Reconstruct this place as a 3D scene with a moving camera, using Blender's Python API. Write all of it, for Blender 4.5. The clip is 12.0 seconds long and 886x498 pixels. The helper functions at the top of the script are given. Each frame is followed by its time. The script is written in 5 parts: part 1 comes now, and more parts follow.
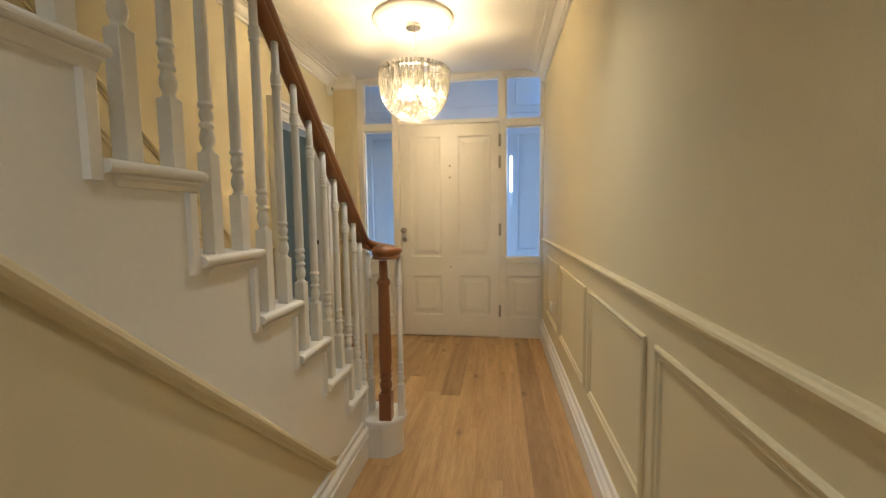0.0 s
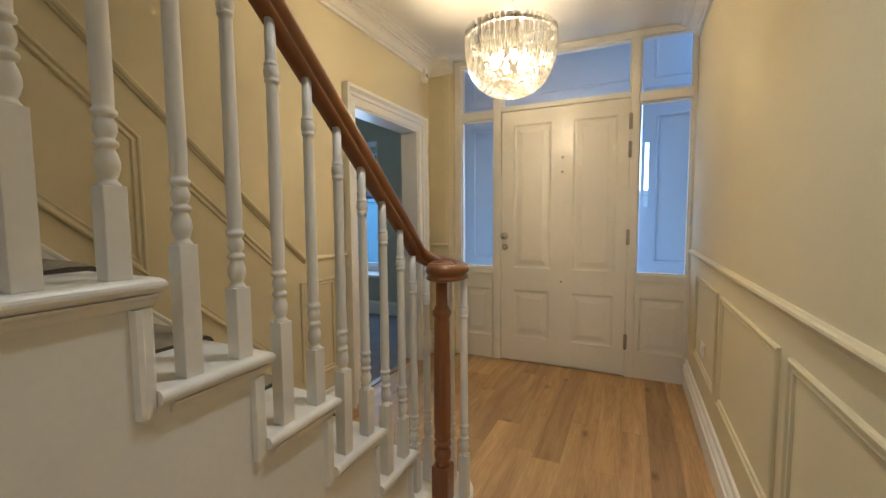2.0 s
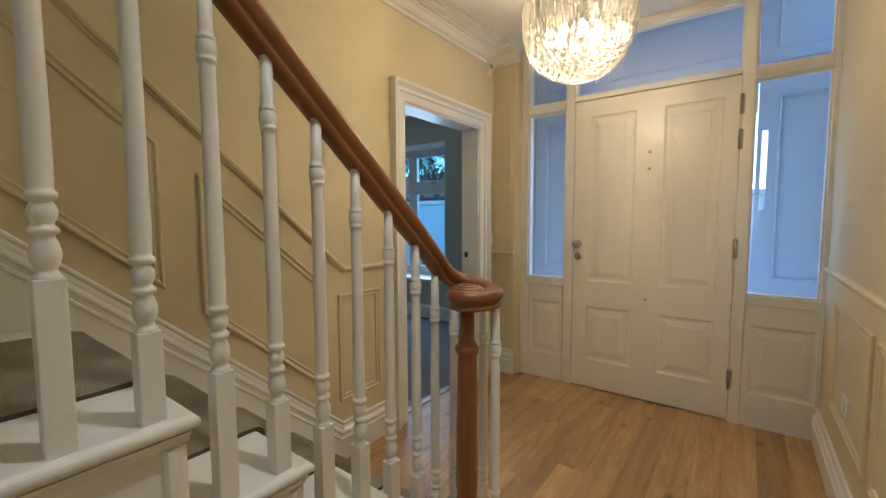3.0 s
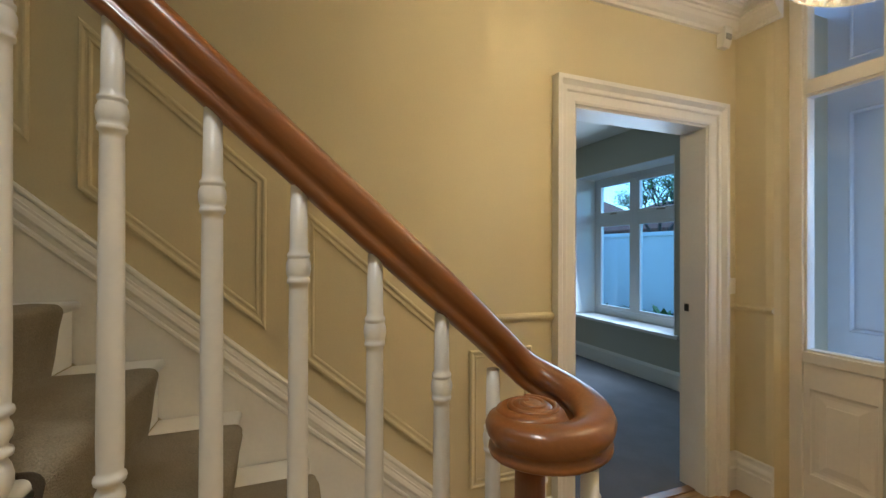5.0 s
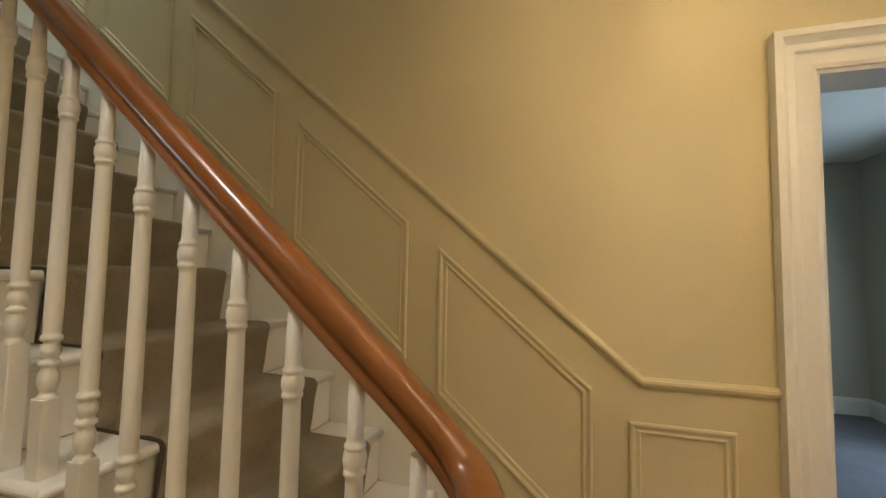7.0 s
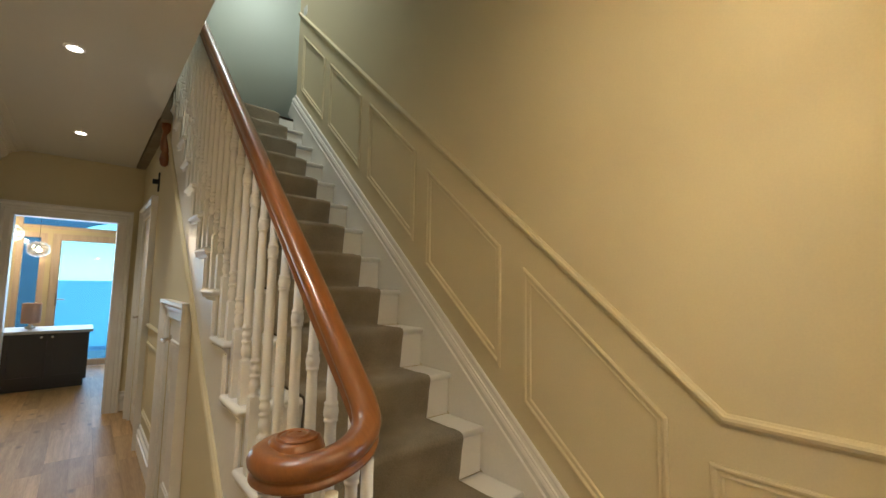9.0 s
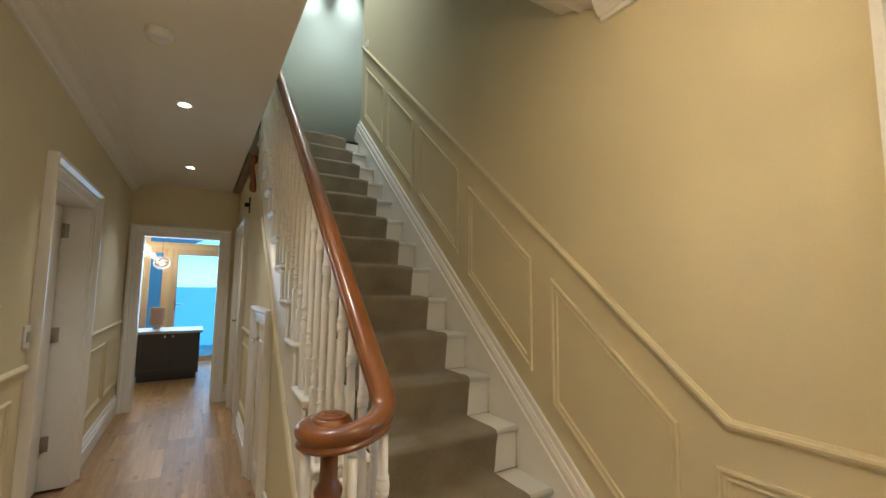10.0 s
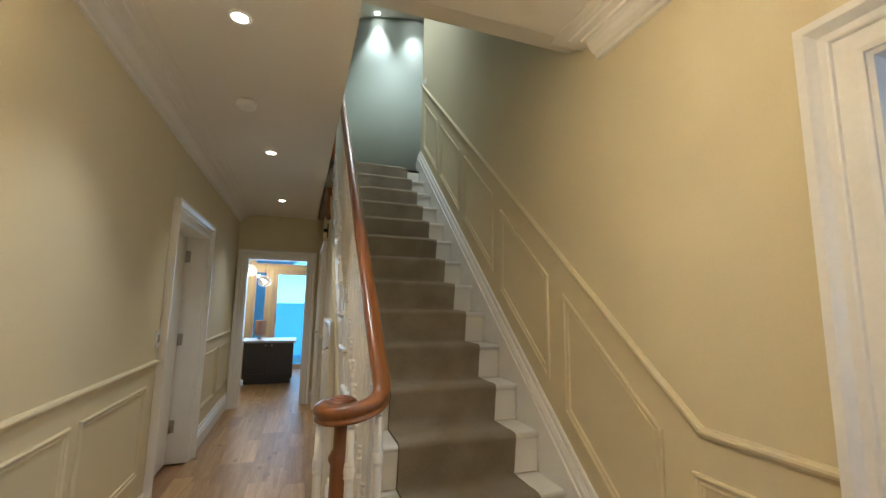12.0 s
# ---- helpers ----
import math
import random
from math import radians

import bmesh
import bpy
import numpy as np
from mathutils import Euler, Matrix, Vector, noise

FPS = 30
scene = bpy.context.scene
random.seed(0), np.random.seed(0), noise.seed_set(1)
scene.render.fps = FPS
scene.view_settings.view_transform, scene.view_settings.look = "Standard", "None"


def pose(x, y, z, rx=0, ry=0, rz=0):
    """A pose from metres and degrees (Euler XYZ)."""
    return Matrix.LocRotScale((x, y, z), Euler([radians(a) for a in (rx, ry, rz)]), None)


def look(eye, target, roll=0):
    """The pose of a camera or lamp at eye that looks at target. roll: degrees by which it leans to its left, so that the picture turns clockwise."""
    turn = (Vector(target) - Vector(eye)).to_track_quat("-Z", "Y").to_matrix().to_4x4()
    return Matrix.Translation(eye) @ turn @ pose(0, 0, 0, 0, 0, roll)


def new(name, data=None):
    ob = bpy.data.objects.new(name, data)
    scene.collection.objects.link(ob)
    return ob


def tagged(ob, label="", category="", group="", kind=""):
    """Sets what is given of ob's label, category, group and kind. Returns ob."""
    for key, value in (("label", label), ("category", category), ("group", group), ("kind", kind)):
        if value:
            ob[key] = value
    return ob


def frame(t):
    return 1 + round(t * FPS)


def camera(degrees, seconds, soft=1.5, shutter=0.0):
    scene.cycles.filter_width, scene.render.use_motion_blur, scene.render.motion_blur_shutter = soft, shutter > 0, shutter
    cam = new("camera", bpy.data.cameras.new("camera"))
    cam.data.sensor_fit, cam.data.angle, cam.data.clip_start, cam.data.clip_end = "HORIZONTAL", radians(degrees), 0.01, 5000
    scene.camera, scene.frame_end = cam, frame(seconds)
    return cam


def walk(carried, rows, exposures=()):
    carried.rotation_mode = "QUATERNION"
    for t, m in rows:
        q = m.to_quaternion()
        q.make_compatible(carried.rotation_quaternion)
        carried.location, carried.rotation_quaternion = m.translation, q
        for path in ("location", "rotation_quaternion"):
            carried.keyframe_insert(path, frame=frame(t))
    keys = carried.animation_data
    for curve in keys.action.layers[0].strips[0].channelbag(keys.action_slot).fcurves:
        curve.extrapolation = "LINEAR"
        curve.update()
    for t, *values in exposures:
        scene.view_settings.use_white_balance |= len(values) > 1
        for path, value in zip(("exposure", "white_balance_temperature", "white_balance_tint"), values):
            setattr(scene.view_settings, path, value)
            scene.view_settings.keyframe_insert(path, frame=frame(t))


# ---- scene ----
cam = camera(94.7, 12.0)
PATH = [
    (0, (0.526, 0.153, 1.203), (0.259, 2.129, 1.038), -0.7),
    (0.5, (0.535, 0.304, 1.199), (0.15, 2.26, 1.037), -0.6),
    (1, (0.551, 0.467, 1.194), (0.025, 2.39, 1.034), -0.6),
    (1.5, (0.563, 0.626, 1.209), (-0.114, 2.502, 1.054), -0.7),
    (2, (0.571, 0.793, 1.21), (-0.267, 2.602, 1.059), -0.4),
    (2.5, (0.574, 0.968, 1.213), (-0.424, 2.695, 1.065), -0.3),
    (3, (0.585, 1.132, 1.243), (-0.601, 2.736, 1.096), -0.2),
    (5, (0.454, 1.764, 1.269), (-1.417, 2.471, 1.277), 0.2),
    (5.5, (0.433, 1.889, 1.274), (-1.52, 2.32, 1.326), 0.4),
    (6, (0.423, 2.039, 1.3), (-1.573, 2.15, 1.38), 0.5),
    (6.5, (0.405, 2.162, 1.312), (-1.576, 1.913, 1.43), 0.9),
    (7, (0.375, 2.27, 1.312), (-1.532, 1.68, 1.437), 1.0),
    (7.5, (0.342, 2.383, 1.325), (-1.452, 1.507, 1.453), 1.0),
    (9.5, (0.276, 2.983, 1.346), (-0.877, 1.36, 1.532), 0.8),
    (10, (0.267, 3.094, 1.364), (-0.756, 1.386, 1.557), 0.6),
    (10.5, (0.234, 3.174, 1.357), (-0.677, 1.407, 1.578), 0.8),
    (11, (0.189, 3.279, 1.359), (-0.613, 1.463, 1.6), 0.8),
    (11.5, (0.151, 3.363, 1.356), (-0.56, 1.512, 1.61), 1.0),
    (12, (0.111, 3.446, 1.354), (-0.532, 1.572, 1.624), 0.9),
]
EXPOSURE = [(0.0, 2.35, 6100, 10), (1.0, 2.28, 5900, 10), (3.0, 2.13, 5600, 10), (6.0, 2.11, 6150, 10), (7.5, 2.25, 6450, 10), (9.5, 2.31, 5950, 10), (12.0, 2.28, 5550, 10)]
walk(cam, [(t, look(eye, target, roll)) for t, eye, target, roll in PATH], EXPOSURE)

# ---------------------------------------------------------------- world and lights
world = bpy.data.worlds.new("dusk")
scene.world = world
world.use_nodes = True
wn = world.node_tree.nodes
sky = wn.new("ShaderNodeTexSky")
sky.sky_type = "NISHITA"
sky.sun_disc = False
sky.sun_elevation = radians(52)
sky.sun_rotation = radians(20)
sky.air_density = 1.0
sky.dust_density = 0.3
sky.ozone_density = 4.0
world.node_tree.links.new(sky.outputs[0], wn["Background"].inputs[0])
wn["Background"].inputs[1].default_value = 0.12


def lamp(name, kind, place, power, colour, size=0.05, aim=None, spot=None, blend=0.6, label=""):
    data = bpy.data.lights.new(name, kind)
    data.energy, data.color = power, colour
    if kind == "AREA":
        data.shape = "RECTANGLE"
        data.size, data.size_y = size
    elif kind != "SUN":
        data.shadow_soft_size = size
    if spot:
        data.spot_size, data.spot_blend = radians(spot), blend
    ob = new(name, data)
    ob.matrix_world = look(place, aim) if aim else pose(*place)
    return ob


WARM = (1.0, 0.74, 0.42)
NEUTRAL = (1.0, 0.94, 0.84)
COOL = (0.95, 1.0, 0.90)
CHANDELIER = (-0.04, 2.98, 2.08)
SPOTS = [(0.42, 1.69), (0.405, 0.05), (0.39, -1.57)]
CEIL = 2.53
lamp("sun", "SUN", (0, 9, 8), 0.5, (0.75, 0.88, 1.0), aim=(-1, 4, 0)).data.angle = radians(20)
lamp("chandelier_light", "POINT", (CHANDELIER[0], CHANDELIER[1], 2.05), 5.6, WARM, 0.03)
for sx, sy in SPOTS:
    lamp("downlight_beam", "SPOT", (sx, sy, CEIL - 0.015), 7.6, NEUTRAL, 0.035, (sx, sy, 0), 92, 0.9)
# the fourth spot is unseen, added to brighten the curved wall and upper steps
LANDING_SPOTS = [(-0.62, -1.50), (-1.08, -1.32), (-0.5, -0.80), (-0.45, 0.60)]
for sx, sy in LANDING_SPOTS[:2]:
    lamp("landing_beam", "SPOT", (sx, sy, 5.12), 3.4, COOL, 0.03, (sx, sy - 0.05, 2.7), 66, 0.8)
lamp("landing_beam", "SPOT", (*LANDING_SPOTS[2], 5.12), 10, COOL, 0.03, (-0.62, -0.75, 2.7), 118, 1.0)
# fill beam from the added fourth spot
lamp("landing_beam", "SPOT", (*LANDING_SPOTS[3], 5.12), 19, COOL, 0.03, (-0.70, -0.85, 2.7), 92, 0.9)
lamp("room_daylight", "AREA", (-2.99, 5.05, 1.33), 5, (0.62, 0.82, 1.0), (1.2, 1.5), (-2.99, 3.0, 1.0))
lamp("kitchen_daylight", "AREA", (0.48, -5.62, 1.2), 4.5, (0.62, 0.82, 1.0), (1.5, 1.8), (0.48, -3.0, 1.1))
lamp("porch_daylight", "AREA", (0.08, 4.98, 1.1), 2.0, (0.42, 0.66, 1.0), (0.9, 1.7), (0.08, 4.0, 1.1))
lamp("kitchen_pendant_light", "POINT", (1.04, -4.9, 1.93), 6.0, WARM, 0.06)

# ---------------------------------------------------------------- materials


def material(name, colour, rough=0.5, metal=0.0, vary=0.08, scale=6.0, bump=0.02, fine=90.0, coat=0.0, spec=0.5):
    """A plain surface with slow and fine variation of tone and a little relief."""
    m = bpy.data.materials.new(name)
    m.use_nodes = True
    n, l = m.node_tree.nodes, m.node_tree.links
    b = n["Principled BSDF"]
    co = n.new("ShaderNodeTexCoord")
    big, small, mix = n.new("ShaderNodeTexNoise"), n.new("ShaderNodeTexNoise"), n.new("ShaderNodeMath")
    big.inputs["Scale"].default_value, small.inputs["Scale"].default_value = scale, fine
    big.inputs["Detail"].default_value = 5
    l.new(co.outputs["Object"], big.inputs["Vector"])
    l.new(co.outputs["Object"], small.inputs["Vector"])
    mix.operation = "ADD"
    l.new(big.outputs["Fac"], mix.inputs[0])
    l.new(small.outputs["Fac"], mix.inputs[1])
    ramp = n.new("ShaderNodeMapRange")
    ramp.inputs["From Min"].default_value, ramp.inputs["From Max"].default_value = 0.6, 1.4
    ramp.inputs["To Min"].default_value, ramp.inputs["To Max"].default_value = 1 - vary, 1 + vary
    l.new(mix.outputs[0], ramp.inputs["Value"])
    mul = n.new("ShaderNodeVectorMath")
    mul.operation = "SCALE"
    mul.inputs[0].default_value = colour
    l.new(ramp.outputs[0], mul.inputs["Scale"])
    l.new(mul.outputs[0], b.inputs["Base Color"])
    b.inputs["Roughness"].default_value, b.inputs["Metallic"].default_value = rough, metal
    b.inputs["Coat Weight"].default_value, b.inputs["Coat Roughness"].default_value = coat, 0.12
    b.inputs["Specular IOR Level"].default_value = spec
    if bump:
        bp = n.new("ShaderNodeBump")
        bp.inputs["Strength"].default_value, bp.inputs["Distance"].default_value = bump, 0.01
        l.new(small.outputs["Fac"], bp.inputs["Height"])
        l.new(bp.outputs[0], b.inputs["Normal"])
    return m


def wood(name, dark, light, along="y", rough=0.35, coat=0.3, ring=9.0, stretch=14.0, per_piece=0.0, knots=False, tilt=0.0):
    """Wood with grain drawn out along one axis, and a tone of its own for each piece."""
    m = bpy.data.materials.new(name)
    m.use_nodes = True
    n, l = m.node_tree.nodes, m.node_tree.links
    b = n["Principled BSDF"]
    co, mp, info = n.new("ShaderNodeTexCoord"), n.new("ShaderNodeMapping"), n.new("ShaderNodeObjectInfo")
    s = [stretch] * 3
    s["xyz".index(along)] = 1.2
    mp.inputs["Scale"].default_value = s
    turn = n.new("ShaderNodeVectorRotate")
    turn.rotation_type = "X_AXIS"
    turn.inputs["Angle"].default_value = radians(tilt)
    l.new(co.outputs["Object"], turn.inputs["Vector"])
    l.new(turn.outputs[0], mp.inputs["Vector"])
    off = n.new("ShaderNodeVectorMath")
    off.operation = "MULTIPLY_ADD"
    off.inputs[1].default_value = (37, 53, 29)
    l.new(info.outputs["Random"], off.inputs[0])
    l.new(mp.outputs[0], off.inputs[2])
    grain, streak = n.new("ShaderNodeTexNoise"), n.new("ShaderNodeTexNoise")
    grain.inputs["Scale"].default_value, grain.inputs["Detail"].default_value, grain.inputs["Distortion"].default_value = 1.0, 6, 0.9
    streak.inputs["Scale"].default_value, streak.inputs["Detail"].default_value = ring, 3
    l.new(off.outputs[0], grain.inputs["Vector"])
    l.new(off.outputs[0], streak.inputs["Vector"])
    mix = n.new("ShaderNodeMix")
    mix.data_type = "FLOAT"
    mix.inputs[0].default_value = 0.35
    l.new(grain.outputs["Fac"], mix.inputs[2])
    l.new(streak.outputs["Fac"], mix.inputs[3])
    ramp = n.new("ShaderNodeValToRGB")
    ramp.color_ramp.elements[0].position, ramp.color_ramp.elements[0].color = 0.28, (*dark, 1)
    ramp.color_ramp.elements[1].position, ramp.color_ramp.elements[1].color = 0.70, (*light, 1)
    l.new(mix.outputs[0], ramp.inputs[0])
    tone = n.new("ShaderNodeMapRange")
    tone.inputs["To Min"].default_value, tone.inputs["To Max"].default_value = 1 - per_piece, 1 + per_piece
    l.new(info.outputs["Random"], tone.inputs["Value"])
    mul = n.new("ShaderNodeVectorMath")
    mul.operation = "SCALE"
    l.new(ramp.outputs[0], mul.inputs[0])
    l.new(tone.outputs[0], mul.inputs["Scale"])
    last = mul
    if knots:
        vor, kr, kn = n.new("ShaderNodeTexVoronoi"), n.new("ShaderNodeMapRange"), n.new("ShaderNodeVectorMath")
        km = n.new("ShaderNodeMapping")
        km.inputs["Scale"].default_value = (2.6, 1.3, 1)
        ko = n.new("ShaderNodeVectorMath")
        ko.operation = "MULTIPLY_ADD"
        ko.inputs[1].default_value = (71, 43, 0)
        l.new(info.outputs["Random"], ko.inputs[0])
        l.new(co.outputs["Object"], ko.inputs[2])
        l.new(ko.outputs[0], km.inputs["Vector"])
        l.new(km.outputs[0], vor.inputs["Vector"])
        vor.voronoi_dimensions = "2D"
        vor.inputs["Scale"].default_value = 1.0
        kr.inputs["From Max"].default_value, kr.inputs["To Min"].default_value = 0.07, 0.42
        l.new(vor.outputs["Distance"], kr.inputs["Value"])
        kn.operation = "SCALE"
        l.new(mul.outputs[0], kn.inputs[0])
        l.new(kr.outputs[0], kn.inputs["Scale"])
        last = kn
    l.new(last.outputs[0], b.inputs["Base Color"])
    b.inputs["Roughness"].default_value = rough
    b.inputs["Coat Weight"].default_value, b.inputs["Coat Roughness"].default_value = coat, 0.15
    bp = n.new("ShaderNodeBump")
    bp.inputs["Strength"].default_value, bp.inputs["Distance"].default_value = 0.06, 0.004
    l.new(mix.outputs[0], bp.inputs["Height"])
    l.new(bp.outputs[0], b.inputs["Normal"])
    return m


def clear_glass(name, tint=(1, 1, 1), gloss=0.02, rough=0.0):
    """Thin glazing: lets light straight through and mirrors a little."""
    m = bpy.data.materials.new(name)
    m.use_nodes = True
    n, l = m.node_tree.nodes, m.node_tree.links
    n.remove(n["Principled BSDF"])
    t, g, x, lw, pw = n.new("ShaderNodeBsdfTransparent"), n.new("ShaderNodeBsdfGlossy"), n.new("ShaderNodeMixShader"), n.new("ShaderNodeLayerWeight"), n.new("ShaderNodeMath")
    t.inputs[0].default_value = (*tint, 1)
    g.inputs["Roughness"].default_value = rough
    lw.inputs["Blend"].default_value = 0.25
    pw.operation = "MULTIPLY_ADD"
    pw.inputs[1].default_value, pw.inputs[2].default_value = 0.45, gloss
    l.new(lw.outputs["Facing"], pw.inputs[0])
    l.new(pw.outputs[0], x.inputs[0])
    l.new(t.outputs[0], x.inputs[1])
    l.new(g.outputs[0], x.inputs[2])
    l.new(x.outputs[0], n["Material Output"].inputs[0])
    return m


def crystal_glass(name):
    """Thick moulded glass: mostly clear, with bright edges that pass the bulbs' light on."""
    m = clear_glass(name, (0.80, 0.78, 0.74), 0.20, 0.02)
    n, l = m.node_tree.nodes, m.node_tree.links
    clear = n["Mix Shader"]
    tr, x2 = n.new("ShaderNodeBsdfTranslucent"), n.new("ShaderNodeMixShader")
    tr.inputs[0].default_value = (0.95, 0.94, 0.90, 1)
    x2.inputs[0].default_value = 0.03
    l.new(clear.outputs[0], x2.inputs[1])
    l.new(tr.outputs[0], x2.inputs[2])
    l.new(x2.outputs[0], n["Material Output"].inputs[0])
    return m


def glow(name, colour, strength):
    m = bpy.data.materials.new(name)
    m.use_nodes = True
    b = m.node_tree.nodes["Principled BSDF"]
    b.inputs["Base Color"].default_value = (*colour, 1)
    b.inputs["Emission Color"].default_value = (*colour, 1)
    b.inputs["Emission Strength"].default_value = strength
    return m


PAINT = material("cream wall paint", (0.69, 0.608, 0.40), 0.78, vary=0.035, scale=1.3, bump=0.03, fine=160, spec=0.3)
LANDING_PAINT = material("pale landing paint", (0.62, 0.68, 0.60), 0.6, vary=0.03, scale=1.3, bump=0.03, fine=160)
ROOM_PAINT = material("grey green room paint", (0.52, 0.50, 0.40), 0.65, vary=0.04, scale=1.3, bump=0.03, fine=160)
CEILING_PAINT = material("white ceiling paint", (0.80, 0.77, 0.70), 0.75, vary=0.025, scale=1.0, bump=0.03, fine=140)
WHITE = material("white satin paint", (0.84, 0.82, 0.765), 0.32, vary=0.03, scale=4.0, bump=0.025, fine=70)
DOOR_WHITE = material("white door paint", (0.82, 0.78, 0.70), 0.3, vary=0.03, scale=3.0, bump=0.025, fine=60)
CARPET = material("taupe stair carpet", (0.345, 0.30, 0.225), 0.95, vary=0.32, scale=5.0, bump=0.8, fine=300, spec=0.1)
CARPET_EDGE = material("dark carpet binding", (0.105, 0.087, 0.066), 0.95, vary=0.15, scale=9.0, bump=0.4, fine=420, spec=0.1)
ROOM_CARPET = material("grey room carpet", (0.20, 0.20, 0.215), 0.95, vary=0.15, scale=5.0, bump=0.5, fine=380, spec=0.1)
MAHOGANY = wood("polished mahogany", (0.175, 0.056, 0.013), (0.285, 0.102, 0.023), "y", 0.30, 0.4, stretch=20, tilt=40.9)
NEWEL_WOOD = wood("polished mahogany post", (0.205, 0.066, 0.018), (0.30, 0.100, 0.027), "z", 0.30, 0.55, stretch=26)
OAK = wood("oak boards", (0.315, 0.175, 0.066), (0.62, 0.405, 0.185), "y", 0.44, 0.0, stretch=16, per_piece=0.20, knots=True)
THRESHOLD = wood("oak threshold", (0.24, 0.12, 0.05), (0.40, 0.23, 0.11), "y", 0.4, 0.1, stretch=16)
CHROME = material("brushed chrome", (0.62, 0.60, 0.56), 0.22, 1.0, vary=0.05, bump=0)
STEEL = material("satin steel hinge", (0.42, 0.38, 0.32), 0.38, 1.0, vary=0.08, bump=0)
BLACK = material("black iron", (0.02, 0.02, 0.02), 0.5, 0.3, vary=0.1)
PLASTIC = material("white plastic", (0.82, 0.80, 0.74), 0.35, vary=0.02, bump=0)
GREY_PLASTIC = material("grey plastic key", (0.35, 0.35, 0.33), 0.4, vary=0.02, bump=0)
GLASS = clear_glass("window glass")
# the blue of the daylight outside is put into this pane's tint
ROOM_GLASS = clear_glass("window glass with daylight blue", (0.72, 0.93, 1.0))
# cyan daylight and a dimmer sky are put into this tint
SEA_GLASS = clear_glass("door glass with daylight tint", (0.45, 0.70, 0.78))
CRYSTAL = crystal_glass("crystal glass")
BULB = glow("warm bulb", (1.0, 0.80, 0.52), 45)
SPOT_GLOW = glow("downlight lens", (1.0, 0.93, 0.82), 5)
CABINET = material("charcoal cabinet paint", (0.045, 0.04, 0.04), 0.42, vary=0.1, scale=5)
STONE = material("pale stone worktop", (0.42, 0.40, 0.39), 0.3, vary=0.1, scale=9)
UPVC = material("white window frame", (0.78, 0.78, 0.76), 0.3, vary=0.02, bump=0)
RENDER_WALL = material("white rendered wall", (0.72, 0.75, 0.77), 0.85, vary=0.06, scale=2.0, bump=0.1, fine=60)
BLUE_WOOD = material("pale painted storm door", (0.60, 0.68, 0.84), 0.45, vary=0.04, scale=3)
SOIL = material("dark soil", (0.035, 0.025, 0.02), 0.95, vary=0.4, scale=14, bump=0.6, fine=60)
LEAF = material("green leaves", (0.06, 0.155, 0.04), 0.5, vary=0.3, scale=12)
ROOF = material("red brown roof tiles", (0.20, 0.075, 0.055), 0.85, vary=0.2, scale=9)
BRICKWORK = material("red brick", (0.24, 0.10, 0.07), 0.85, vary=0.2, scale=12)
TARMAC = material("grey ground", (0.09, 0.09, 0.09), 0.9, vary=0.2, scale=4, bump=0.3)
BARK = material("bark", (0.05, 0.04, 0.035), 0.9, vary=0.3, scale=14)
SEA = material("calm sea", (0.42, 0.64, 0.58), 0.5, vary=0.15, scale=0.05, bump=0.1, fine=2, spec=0.15)
PORCH = material("porch stone", (0.30, 0.33, 0.38), 0.8, vary=0.1, scale=5)
SHADE = material("terracotta lamp shade", (0.58, 0.38, 0.31), 0.8, vary=0.05)

# ---------------------------------------------------------------- mesh helpers


def box(bm, x0, x1, y0, y1, z0, z1, bevel=0.0):
    vs = [bm.verts.new((x, y, z)) for x in (x0, x1) for y in (y0, y1) for z in (z0, z1)]
    fs = [bm.faces.new([vs[i] for i in q]) for q in ((0, 1, 3, 2), (4, 6, 7, 5), (0, 4, 5, 1), (2, 3, 7, 6), (0, 2, 6, 4), (1, 5, 7, 3))]
    if bevel:
        es = list({e for f in fs for e in f.edges})
        bmesh.ops.bevel(bm, geom=es, offset=bevel, segments=2, profile=0.6, affect="EDGES")
    return bm


def prism(bm, poly, lift):
    """poly: 2D points; lift(a, b, side) gives the place of a corner on side 0 or 1."""
    lo = [bm.verts.new(lift(a, b, 0)) for a, b in poly]
    hi = [bm.verts.new(lift(a, b, 1)) for a, b in poly]
    k = len(poly)
    bm.faces.new(lo)
    bm.faces.new(hi[::-1])
    for i in range(k):
        j = (i + 1) % k
        bm.faces.new((lo[j], lo[i], hi[i], hi[j]))
    return bm


def lathe(bm, prof, cx=0.0, cy=0.0, cz=0.0, seg=20):
    """prof: (radius, height) pairs from the bottom up."""
    rings = []
    for r, z in prof:
        rings.append([bm.verts.new((cx + max(r, 1e-4) * math.cos(2 * math.pi * i / seg), cy + max(r, 1e-4) * math.sin(2 * math.pi * i / seg), cz + z)) for i in range(seg)])
    for a, b in zip(rings, rings[1:]):
        for i in range(seg):
            j = (i + 1) % seg
            bm.faces.new((a[i], a[j], b[j], b[i])).smooth = True
    bm.faces.new(rings[0][::-1])
    bm.faces.new(rings[-1])
    return bm


